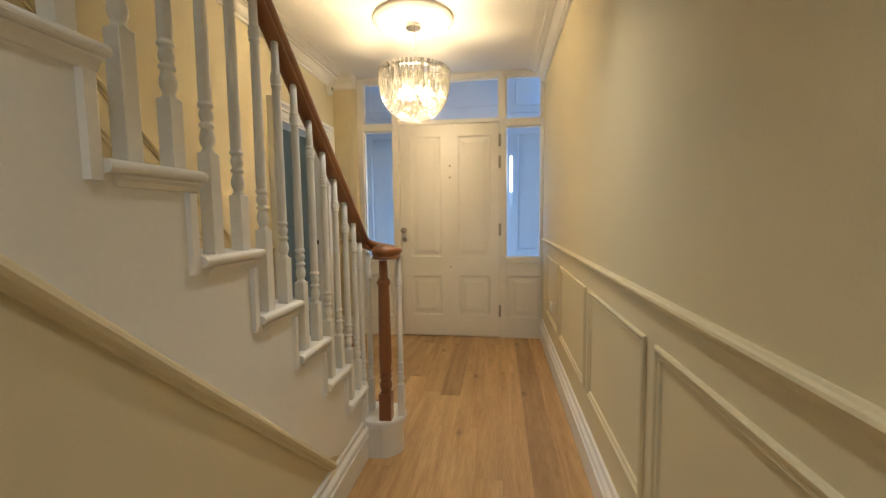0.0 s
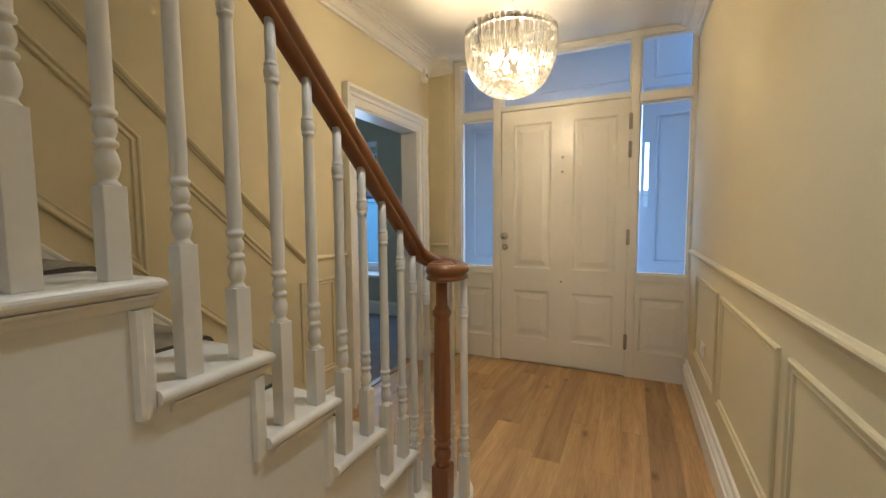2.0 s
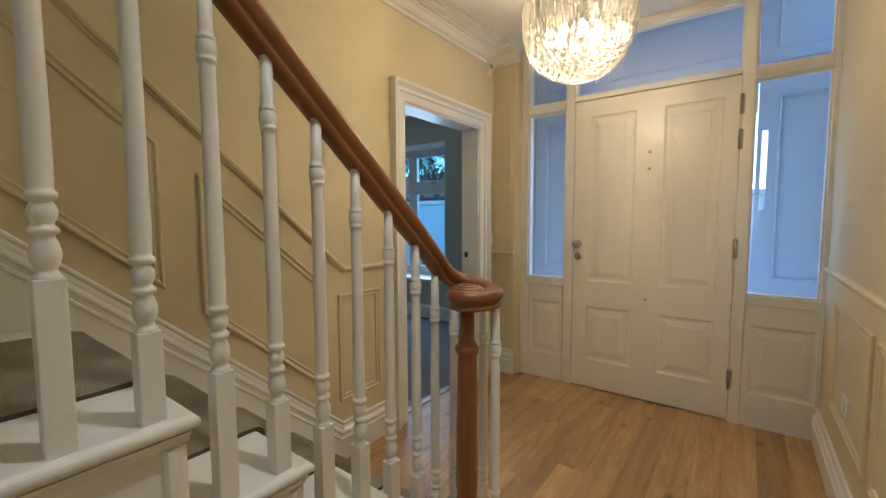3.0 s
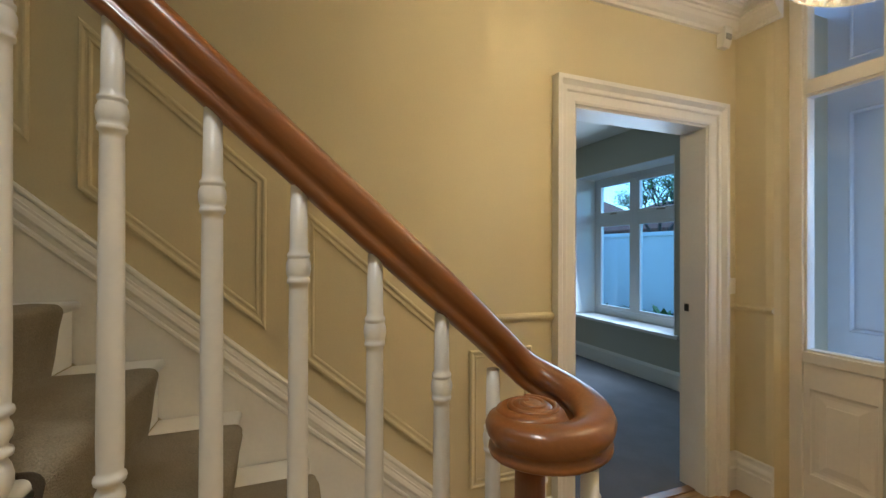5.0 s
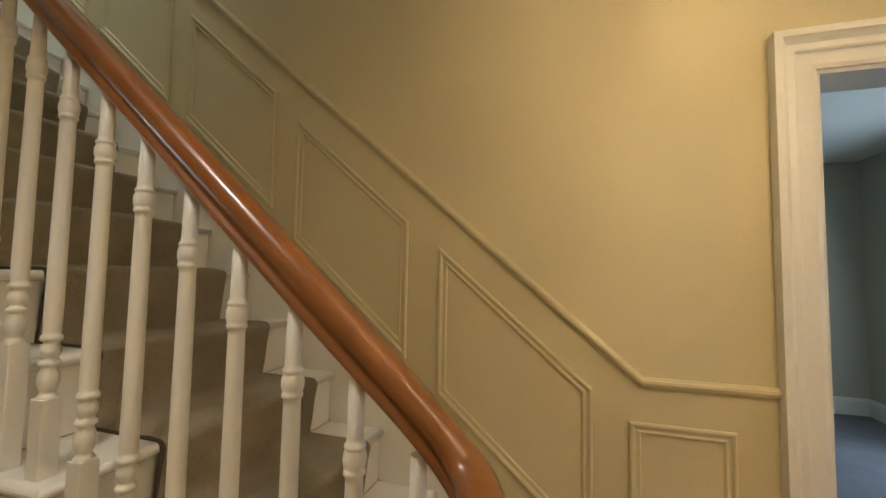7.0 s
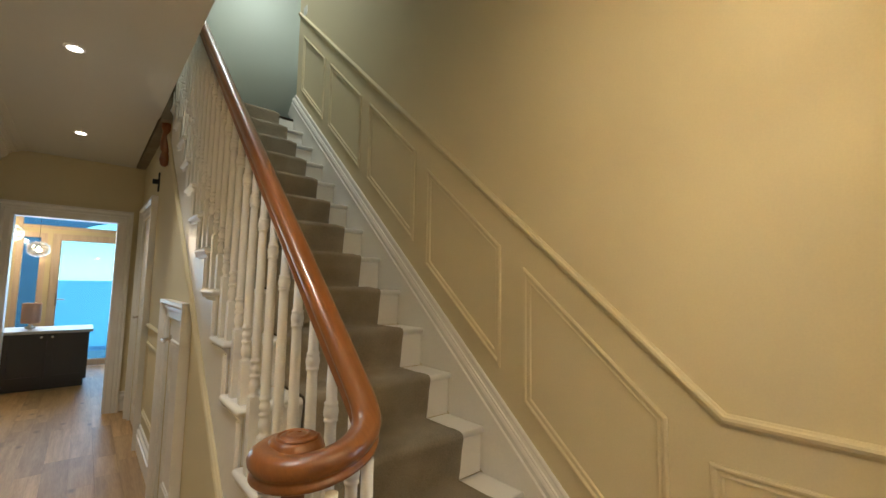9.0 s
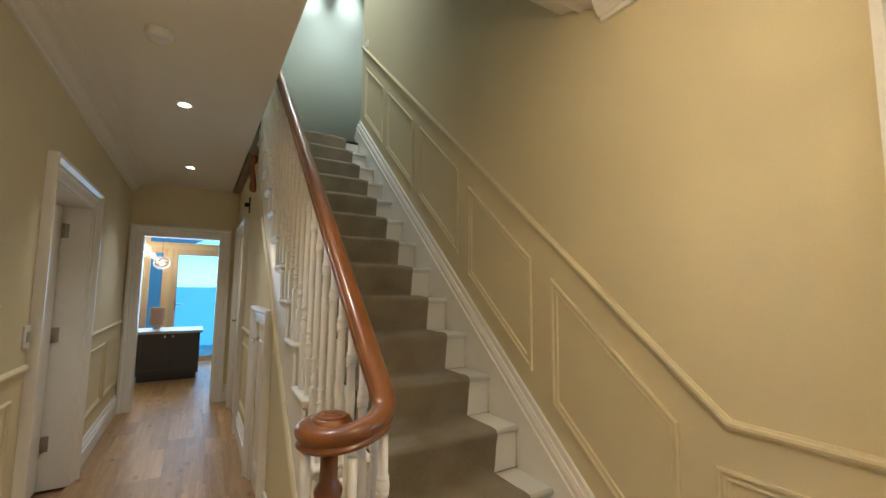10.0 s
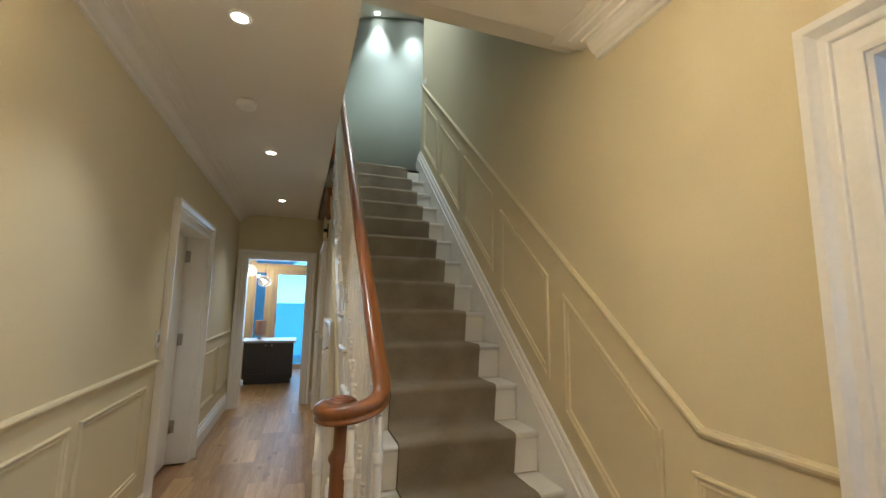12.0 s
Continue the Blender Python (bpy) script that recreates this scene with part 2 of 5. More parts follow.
def moulding(bm, pts, prof, lift, closed=False):
    """A moulding with mitred corners. pts: its line in the plane of a wall; prof: (u, p) pairs, u to the left of the line, p proud."""
    k = len(pts)
    P = [Vector(p) for p in pts]
    offs = []
    for i in range(k):
        a = P[i] - P[i - 1] if (closed or i > 0) else P[1] - P[0]
        b = P[(i + 1) % k] - P[i] if (closed or i < k - 1) else P[-1] - P[-2]
        a, b = a.normalized(), b.normalized()
        na, nb = Vector((-a.y, a.x)), Vector((-b.y, b.x))
        m = na + nb
        offs.append(m / max(1e-6, m.dot(na)))
    loops = [[bm.verts.new(lift(P[i].x + offs[i].x * u, P[i].y + offs[i].y * u, p)) for i in range(k)] for u, p in prof]
    last = k if closed else k - 1
    for a, b in zip(loops, loops[1:]):
        for i in range(last):
            j = (i + 1) % k
            bm.faces.new((a[i], a[j], b[j], b[i]))
    if not closed and len(prof) > 2:
        bm.faces.new([q[0] for q in loops])
        bm.faces.new([q[-1] for q in loops][::-1])
    return bm


def sweep(bm, path, prof, smooth=True, squash=lambda q: 1.0):
    """prof: closed (side, up) section carried along a 3D line and kept upright."""
    rings = []
    for i, p in enumerate(path):
        a, b = path[max(i - 1, 0)], path[min(i + 1, len(path) - 1)]
        t = (Vector(b) - Vector(a)).normalized()
        s = t.cross(Vector((0, 0, 1))).normalized()
        up = s.cross(t)
        k = squash(p)
        rings.append([bm.verts.new(Vector(p) + s * u + up * (v * k)) for u, v in prof])
    k = len(prof)
    for a, b in zip(rings, rings[1:]):
        for i in range(k):
            j = (i + 1) % k
            bm.faces.new((a[i], a[j], b[j], b[i])).smooth = smooth
    bm.faces.new(rings[0][::-1])
    bm.faces.new(rings[-1])
    return bm


def sheet(bm, polys, lift, depth):
    """Flat pieces that share their corners, drawn out into one solid board."""
    seen = {}
    for poly in polys:
        vs = []
        for p in poly:
            key = (round(p[0], 5), round(p[1], 5))
            if key not in seen:
                seen[key] = bm.verts.new(lift(p[0], p[1], 0.0))
            vs.append(seen[key])
        bm.faces.new(vs)
    out = bmesh.ops.extrude_face_region(bm, geom=bm.faces[:])
    move = Vector(lift(0, 0, depth)) - Vector(lift(0, 0, 0))
    bmesh.ops.translate(bm, vec=move, verts=[v for v in out["geom"] if isinstance(v, bmesh.types.BMVert)])
    return bm


def mesh_of(name, bm, mat):
    bmesh.ops.recalc_face_normals(bm, faces=bm.faces)
    me = bpy.data.meshes.new(name)
    bm.to_mesh(me)
    bm.free()
    me.materials.append(mat)
    return me


def part(name, bm, mat, parent=None, label=""):
    ob = new(name, mesh_of(name, bm, mat))
    if parent:
        ob.parent = parent
        if parent.matrix_world != Matrix():
            ob.matrix_parent_inverse = parent.matrix_world.inverted()
    return tagged(ob, label)


def thing(name, label, category, group="", at=(0, 0, 0), kind=""):
    ob = new(name)
    ob.empty_display_size = 0.05
    ob.matrix_world = pose(*at)
    return tagged(ob, label, category, group, kind)


def setting(name, bm, mat, label="", category=""):
    return tagged(part(name, bm, mat), label, category, "", "structure")


def new_bm():
    return bmesh.new()

# ---------------------------------------------------------------- plan
XL, XR, YF, YB = -1.05, 0.95, 4.10, -2.56
RISE, GOING, STEPS = 0.1865, 0.2112, 15
NOSE_Y = 2.045
LANDING = RISE * STEPS
TAN = RISE / GOING
X_STRING = -0.135


def nose(k):
    """Where the nosing of step k stands out to."""
    return NOSE_Y - GOING * (k - 2)


def pitch_z(y):
    """Height of the line through the nosings."""
    return 2 * RISE + (NOSE_Y - y) * TAN


left = lambda a, b, p: (XL + p, a, b)
right = lambda a, b, p: (XR - p, a, b)
back = lambda a, b, p: (a, YB + p, b)
stringer = lambda a, b, p: (X_STRING + p, a, b)


def wall_x(name, x0, x1, y0, y1, z0, z1, holes, mat, label):
    """A wall along y with rectangular openings (y0, y1, z0, z1)."""
    bm = new_bm()
    at = y0
    for a, b, c, d in sorted(holes):
        box(bm, x0, x1, at, a, z0, z1)
        if c > z0:
            box(bm, x0, x1, a, b, z0, c)
        if d < z1:
            box(bm, x0, x1, a, b, d, z1)
        at = b
    box(bm, x0, x1, at, y1, z0, z1)
    return setting(name, bm, mat, label, "wall")


def wall_y(name, y0, y1, x0, x1, z0, z1, holes, mat, label):
    bm = new_bm()
    at = x0
    for a, b, c, d in sorted(holes):
        box(bm, at, a, y0, y1, z0, z1)
        if c > z0:
            box(bm, a, b, y0, y1, z0, c)
        if d < z1:
            box(bm, a, b, y0, y1, d, z1)
        at = b
    box(bm, at, x1, y0, y1, z0, z1)
    return setting(name, bm, mat, label, "wall")


# room doorway, side doorway and kitchen doorway: clear openings
RD = (2.955, 3.80, 0.0, 1.925)
SD = (-0.72, 0.245, 0.0, 1.925)
KD = (0.050, 0.822, 0.0, 1.935)
wall_left = wall_x("wall_left", XL - 0.14, XL, -0.75, 4.02, 0.0, 5.15, [RD], PAINT, "cream painted wall with panel mouldings beside the stairs")
wall_right = wall_x("wall_right", XR, XR + 0.24, YB, 4.25, 0.0, 2.53, [SD], PAINT, "cream painted hall wall with panelled wainscot")
wall_back = wall_y("wall_back", YB - 0.14, YB, X_STRING - 1.3, 2.6, 0.0, 2.53, [KD], PAINT, "cream painted wall round the kitchen doorway")

# front nib beside the entrance, with a rounded edge
bm = new_bm()
prism(bm, [(-1.19, 4.02), (-0.90, 4.02), (-0.868, 4.028), (-0.848, 4.05), (-0.84, 4.08), (-0.84, 4.26), (-1.19, 4.26)], lambda a, b, s: (a, b, 2.53 * s))
setting("wall_front_left", bm, PAINT, "narrow cream wall beside the front entrance", "wall")

# floor: sub-floor, boards follow last
bm = new_bm()
box(bm, -1.19, 2.6, -7.5, 4.3, -0.2, -0.016)
floor = setting("floor", bm, THRESHOLD, "oak plank floor with knots running along the hall", "floor")

# ceilings
bm = new_bm()
box(bm, XL, XR, 2.04, 4.3, CEIL, 2.70)
box(bm, -0.046, XR, YB, 2.04, CEIL, 2.70)
prism(bm, [(2.04, CEIL), (2.04, 2.70), (1.90, 2.70), (1.90, 2.572)], lambda a, b, s: (XL + 1.004 * s, a, b))
ceiling = setting("ceiling_hall", bm, CEILING_PAINT, "white plaster ceiling open above the stairs", "ceiling")

CORNICE = [(0.0, -0.115), (0.018, -0.115), (0.020, -0.098), (0.034, -0.094), (0.048, -0.080), (0.058, -0.060), (0.064, -0.056), (0.064, -0.042), (0.080, -0.042), (0.080, -0.030), (0.112, -0.028), (0.118, -0.018), (0.132, -0.017), (0.132, -0.009), (0.172, -0.008), (0.172, -0.001), (0.0, -0.001)]
plan_lift = lambda a, b, p: (a, b, CEIL + p)
bm = new_bm()
moulding(bm, [(-0.82, 4.02), (XL, 4.02), (XL, 2.11)], CORNICE[:7] + [(0.0635, -0.056), (0.0635, -0.001), (0.0, -0.001)], plan_lift)
moulding(bm, [(-0.82, 3.848), (XL + 0.172, 3.848), (XL + 0.172, 2.0), (XL + 0.001, 2.0)], [(-0.108, -0.001), (-0.108, -0.042), (-0.092, -0.042), (-0.092, -0.030), (-0.060, -0.028), (-0.054, -0.018), (-0.040, -0.017), (-0.040, -0.009), (0.0, -0.008), (0.0, -0.001)], plan_lift)
setting("cornice_left", bm, CEILING_PAINT, "stepped white plaster cornice along the ceiling", "cornice")
bm = new_bm()
moulding(bm, [(XR, YB), (XR, 4.10)], CORNICE, plan_lift)
setting("cornice_right", bm, CEILING_PAINT, "stepped white plaster cornice along the ceiling", "cornice")

# ---------------------------------------------------------------- upper floor seen above the stairs
bm = new_bm()
ARC = [(-2.6, -1.20), (-1.7, -1.38)] + [(-1.7 + 2.3 * q, -1.38 - 0.22 * q - 1.05 * q ** 3) for q in np.linspace(0.05, 1.0, 30)] + [(0.95, -2.75)]
prism(bm, [(float(a), float(b)) for a, b in ARC] + [(0.95, -3.0), (-2.6, -3.0)], lambda a, b, s: (a, b, LANDING + (5.15 - LANDING) * s))
for f in bm.faces:
    f.smooth = len(f.verts) == 4 and abs(f.normal.z) < 0.5
setting("wall_landing_curved", bm, LANDING_PAINT, "pale curved wall of the upper landing lit by downlights", "wall")
bm = new_bm()
box(bm, -2.6, XR, -3.0, nose(STEPS) - 0.03, 2.53 + 0.172, LANDING)
box(bm, -2.6, -0.06, -3.0, nose(STEPS) - 0.03, 2.53, LANDING)
setting("landing_floor", bm, CARPET, "upper landing floor with dark carpet", "floor")
bm = new_bm()
box(bm, -2.6, XR + 0.2, -3.0, 4.3, 5.15, 5.25)
setting("ceiling_landing", bm, CEILING_PAINT, "white ceiling above the upper landing", "ceiling")
bm = new_bm()
box(bm, XR, XR + 0.16, -3.0, 4.3, 2.53, 5.15)
setting("wall_upper_right", bm, LANDING_PAINT, "pale wall of the upper landing", "wall")
bm = new_bm()
box(bm, -1.19, XR, 4.1, 4.25, 2.70, 5.15)
setting("wall_upper_front", bm, LANDING_PAINT, "pale wall of the upper landing", "wall")
bm = new_bm()
box(bm, -2.75, -2.6, -3.0, -0.75, 2.53, 5.15)
box(bm, -2.6, XL - 0.14, -0.87, -0.75, 2.53, 5.15)
setting("wall_upper_left", bm, LANDING_PAINT, "pale wall of the upper landing", "wall")

# ---------------------------------------------------------------- trim: dado, baseboard, panels, architraves
DADO = [(-0.017, 0.0), (-0.017, 0.005), (-0.010, 0.008), (-0.005, 0.016), (0.004, 0.020), (0.011, 0.018), (0.014, 0.010), (0.019, 0.006), (0.019, 0.0)]
SKIRT = [(0.0, 0.0), (0.0, 0.010), (-0.006, 0.014), (-0.013, 0.013), (-0.017, 0.008), (-0.030, 0.011), (-0.040, 0.022), (-0.050, 0.026), (-0.057, 0.024), (-0.060, 0.017), (-0.072, 0.018), (-0.076, 0.027), (-0.083, 0.027), (-0.087, 0.022), (-0.195, 0.022), (-0.195, 0.0)]
PANEL = [(0.0, 0.0), (0.0, 0.009), (0.005, 0.013), (0.011, 0.012), (0.016, 0.006), (0.022, 0.0055), (0.027, 0.008), (0.031, 0.007), (0.034, 0.0)]
ARCHI = [(0.0, 0.0), (0.0, 0.014), (0.012, 0.018), (0.05, 0.018), (0.053, 0.026), (0.058, 0.028), (0.075, 0.026), (0.086, 0.038), (0.092, 0.046), (0.112, 0.046), (0.112, 0.0)]
DZ = 0.972
PANEL_SLOPE = 0.872


def trim(name, pts, prof, lift, label, mat=WHITE, category="trim"):
    bm = new_bm()
    moulding(bm, pts, prof, lift)
    return setting(name, bm, mat, label, category)


def panel(parent, pts, lift, mat=PAINT):
    area = sum(a[0] * b[1] - b[0] * a[1] for a, b in zip(pts, pts[1:] + pts[:1]))
    bm = new_bm()
    moulding(bm, pts if area > 0 else pts[::-1], PANEL, lift, True)
    return part("panel_moulding", bm, mat, parent)


def string_top(y):
    return pitch_z(y) + 0.199


KNEE_S = NOSE_Y + (2 * RISE + 0.199 - 0.20) / TAN
TOP_Y = -0.75
trim("dado_stairs", [(2.845, DZ + 0.013), (2.485, DZ + 0.013), (TOP_Y, DZ + 0.013 + (2.485 - TOP_Y) * 0.876)][::-1], DADO, left, "cream dado rail climbing the wall with the stairs", PAINT)
trim("dado_front_left", [(4.02, DZ), (3.935, DZ)][::-1], DADO, left, "short cream dado rail beside the front entrance", PAINT)
trim("dado_nib", [(XL, DZ), (-0.86, DZ)], DADO, lambda a, b, p: (a, 4.02 - p, b), "short cream dado rail beside the front entrance", PAINT)
trim("dado_right_front", [(0.36, DZ - 0.008), (4.09, DZ - 0.008)], DADO, right, "cream dado rail along the hall wall", PAINT)
trim("dado_right_back", [(YB, DZ), (-0.835, DZ)], DADO, right, "cream dado rail along the passage wall", PAINT)
trim("dado_passage", [(-1.27, DZ), (-0.25, DZ)], DADO, stringer, "cream dado rail on the panelling under the stairs", PAINT)
trim("baseboard_stairs", [(TOP_Y, string_top(TOP_Y)), (KNEE_S, 0.20), (2.845, 0.20)], SKIRT, left, "white moulded wall string climbing with the stairs", WHITE, "baseboard")
trim("baseboard_front_left", [(3.935, 0.20), (4.02, 0.20)], SKIRT, left, "white moulded baseboard", WHITE, "baseboard")
trim("baseboard_nib", [(XL, 0.20), (-0.86, 0.20)], SKIRT, lambda a, b, p: (a, 4.02 - p, b), "white moulded baseboard", WHITE, "baseboard")
trim("baseboard_right_front", [(0.36, 0.20), (4.09, 0.20)], SKIRT, right, "white moulded baseboard along the hall wall", WHITE, "baseboard")
trim("baseboard_right_back", [(YB, 0.20), (-0.835, 0.20)], SKIRT, right, "white moulded baseboard along the passage", WHITE, "baseboard")
trim("baseboard_back", [(-0.135, 0.20), (-0.065, 0.20)], SKIRT, back, "white moulded baseboard beside the kitchen door", WHITE, "baseboard")
trim("baseboard_string", [(0.467, 0.20), (2.03, 0.20)], SKIRT, stringer, "white moulded baseboard under the stairs", WHITE, "baseboard")
trim("baseboard_passage", [(-1.27, 0.20), (-0.25, 0.20)], SKIRT, stringer, "white moulded baseboard under the stairs", WHITE, "baseboard")

# raking panels on the stair wall
panel(wall_left, [(2.448, 0.31), (2.736, 0.31), (2.736, 0.865), (2.448, 0.865)], left)
for y0, y1, zt, high in ((1.815, 2.341, 0.955, 0.525), (1.182, 1.693, 1.508, 0.508), (0.562, 1.070, 2.083, 0.508), (-0.05, 0.450, 2.615, 0.508), (-0.62, -0.16, 3.14, 0.508)):
    rise_ = (y1 - y0) * PANEL_SLOPE
    panel(wall_left, [(y0, zt - high + rise_), (y1, zt - high), (y1, zt), (y0, zt + rise_)], left)
for a, b in ((3.055, 3.74), (2.172, 2.97), (1.366, 2.085), (0.52, 1.285)):
    panel(wall_right, [(a, 0.350), (b, 0.350), (b, 0.850), (a, 0.850)], right)
for a, b in ((-1.64, -0.94), (-2.47, -1.74)):
    panel(wall_right, [(a, 0.350), (b, 0.350), (b, 0.850), (a, 0.850)], right)


def architrave(name, a, b, top, lift, label):
    bm = new_bm()
    moulding(bm, [(a, 0.0), (a, top), (b, top), (b, 0.0)], ARCHI, lift)
    return setting(name, bm, WHITE, label, "architrave")


architrave("architrave_room", RD[0], RD[1], RD[3], left, "broad white moulded door surround")
architrave("architrave_side", SD[0], SD[1], SD[3], right, "broad white moulded door surround")
architrave("architrave_kitchen", KD[0], KD[1], KD[3], back, "broad white moulded door surround of the kitchen")


def lining_x(name, x0, x1, op, label):
    bm = new_bm()
    a, b, c, d = op
    box(bm, x0, x1, a, a + 0.012, 0, d - 0.012)
    box(bm, x0, x1, b - 0.012, b, 0, d - 0.012)
    box(bm, x0, x1, a, b, d - 0.012, d)
    return setting(name, bm, WHITE, label, "door lining")


lining_x("trim_lining_room", XL - 0.145, XL + 0.004, RD, "white painted door lining")
lining_x("trim_lining_side", XR - 0.004, XR + 0.245, SD, "white painted door lining")
bm = new_bm()
a, b, c, d = KD
box(bm, a, a + 0.012, YB - 0.145, YB + 0.004, 0, d - 0.012)
box(bm, b - 0.012, b, YB - 0.145, YB + 0.004, 0, d - 0.012)
box(bm, a, b, YB - 0.145, YB + 0.004, d - 0.012, d)
setting("trim_lining_kitchen", bm, WHITE, "white painted door lining", "door lining")

# ---------------------------------------------------------------- front entrance
YD = 4.10
TRANS0, TRANS1, HEAD = 2.030, 2.092, 2.485
bm = new_bm()
box(bm, -0.845, 0.962, YD + 0.001, YD + 0.101, HEAD, 2.53)
entrance = setting("entrance_screen", bm, DOOR_WHITE, "cream white timber screen holding door and side windows", "door frame")
for a, b in ((-0.845, -0.785), (-0.49, -0.428), (0.541, 0.600), (0.930, 0.962)):
    part("post", box(new_bm(), a, b, YD, YD + 0.10, 0.0, HEAD, 0.004), DOOR_WHITE, entrance)
for x0, x1, z0, z1 in ((-0.785, -0.49, TRANS0, TRANS1), (0.600, 0.930, TRANS0, TRANS1), (-0.428, 0.541, 2.073, TRANS1 + 0.012), (-0.785, -0.49, 0.735, 0.787), (0.600, 0.930, 0.735, 0.787)):
    part("rail", box(new_bm(), x0, x1, YD + 0.001, YD + 0.099, z0, z1, 0.004), DOOR_WHITE, entrance)
for a, b in ((-0.785, -0.49), (0.600, 0.930)):
    part("backing", box(new_bm(), a, b, YD + 0.03, YD + 0.07, 0.0, 0.735), DOOR_WHITE, entrance)


def raised_panel(x0, x1, z0, z1, y, parent, mat, depth=0.010):
    """A recessed field with a raised middle, framed by a bead."""
    bm = new_bm()
    m = [(0.0, 0.0), (0.004, -0.006), (0.016, -depth), (0.03, -depth), (0.062, -0.004), (0.064, -0.002)]
    moulding(bm, [(x0, z0), (x1, z0), (x1, z1), (x0, z1)], m, lambda a, b, p: (a, y - p, b), True)
    u = 0.064
    vs = [bm.verts.new((a, y + 0.002, b)) for a, b in ((x0 + u, z0 + u), (x1 - u, z0 + u), (x1 - u, z1 - u), (x0 + u, z1 - u))]
    bm.faces.new(vs)
    return part("panel", bm, mat, parent)


def framed_face(bm, x0, x1, z0, z1, holes, y0, y1):
    """A boarded face with rectangular recesses left out of it (all given as x0, x1, z0, z1)."""
    xs = sorted({x0, x1, *[h[0] for h in holes], *[h[1] for h in holes]})
    zs = sorted({z0, z1, *[h[2] for h in holes], *[h[3] for h in holes]})
    for a, b in zip(xs, xs[1:]):
        for c, d in zip(zs, zs[1:]):
            mx, mz = (a + b) / 2, (c + d) / 2
            if not any(h[0] < mx < h[1] and h[2] < mz < h[3] for h in holes):
                box(bm, a, b, y0, y1, c, d)
    bmesh.ops.remove_doubles(bm, verts=bm.verts, dist=1e-5)


DX0, DX1, DZ0, DZ1 = -0.424, 0.537, 0.012, 2.068
DOOR_PANELS = [(-0.318, -0.022, 0.795, 1.955), (0.148, 0.458, 0.795, 1.955), (-0.322, -0.026, 0.215, 0.607), (0.146, 0.452, 0.215, 0.607)]
bm = new_bm()
framed_face(bm, DX0, DX1, DZ0, DZ1, DOOR_PANELS, YD + 0.012, YD + 0.03)
box(bm, -0.4278, 0.5408, YD + 0.036, YD + 0.06, -0.0155, 2.0728)
front_door = setting("door_front", bm, DOOR_WHITE, "cream white six-foot panelled front door, closed", "door")
for x0, x1, z0, z1 in DOOR_PANELS:
    raised_panel(x0, x1, z0, z1, YD + 0.012, front_door, DOOR_WHITE)
for x0, x1 in ((-0.76, -0.515), (0.632, 0.925)):
    h = (x0, x1, 0.20, 0.61)
    bm = new_bm()
    framed_face(bm, x0 - 0.03, x1 + 0.012, 0.0, 0.735, [h], YD + 0.012, YD + 0.03)
    apron = part("panel_board", bm, DOOR_WHITE, entrance)
    raised_panel(*h[:2], *h[2:], YD + 0.012, entrance, DOOR_WHITE)


def turned(name, prof, place, axis, mat, parent, label="", seg=18):
    """A turned piece whose axis points along x or y."""
    bm = new_bm()
    lathe(bm, prof, seg=seg)
    rot = Matrix.Rotation(radians(90), 4, "X") if axis == "-y" else Matrix.Rotation(radians(-90), 4, "X") if axis == "y" else Matrix.Rotation(radians(90 if axis == "x" else -90), 4, "Y")
    bmesh.ops.transform(bm, matrix=Matrix.Translation(place) @ rot, verts=bm.verts)
    return part(name, bm, mat, parent, label)


KNOB = [(0.028, 0.0), (0.028, 0.006), (0.012, 0.012), (0.011, 0.03), (0.024, 0.04), (0.028, 0.052), (0.022, 0.064), (0.008, 0.068)]
turned("door_knob", KNOB, (-0.392, YD + 0.012, 1.058), "-y", CHROME, front_door, "round brushed chrome knob")
turned("lock", [(0.025, 0.0), (0.025, 0.008), (0.012, 0.012), (0.010, 0.018)], (-0.388, YD + 0.012, 0.965), "-y", CHROME, front_door, "round chrome lock")
for px, pz, r in ((0.066, 1.676, 0.010), (0.066, 1.565, 0.010), (0.066, 0.70, 0.009)):
    turned("door_viewer", [(r, 0.0), (r, 0.005), (r * 0.6, 0.008)], (px, YD + 0.012, pz), "-y", STEEL, front_door)
for hz in (1.90, 1.70, 1.06, 0.27):
    bm = new_bm()
    box(bm, 0.532, 0.557, YD - 0.004, YD + 0.012, hz - 0.055, hz + 0.055, 0.003)
    lathe(bm, [(0.008, -0.058), (0.008, 0.058)], 0.542, YD - 0.004, hz, 10)
    part("hinge", bm, STEEL, front_door, "satin steel butt hinge")


def pane_y(name, x0, x1, z0, z1, y, parent, mat=GLASS, label=""):
    bm = new_bm()
    box(bm, x0, x1, y, y + 0.005, z0, z1)
    ob = part(name, bm, mat, parent, label)
    ob.visible_shadow = False
    return ob


GLAZING = [(-0.785, -0.49, 0.787, TRANS0), (0.600, 0.930, 0.787, TRANS0), (-0.785, -0.49, TRANS1, HEAD), (0.600, 0.930, TRANS1, HEAD), (-0.428, 0.541, 2.104, HEAD)]
for n_, (x0, x1, z0, z1) in enumerate(GLAZING):
    bm = new_bm()
    moulding(bm, [(x0, z0), (x1, z0), (x1, z1), (x0, z1)], [(0.0, 0.014), (0.010, 0.014), (0.012, 0.008), (0.012, -0.03), (0.0, -0.03)], lambda a, b, p: (a, YD + 0.03 - p, b), True)
    w = tagged(part("window_%d" % (n_ + 1), bm, DOOR_WHITE), "fixed glazed light beside or over the front door", "window", "", "structure")
    pane_y("pane", x0 + 0.01, x1 - 0.01, z0 + 0.01, z1 - 0.01, YD + 0.045, w)

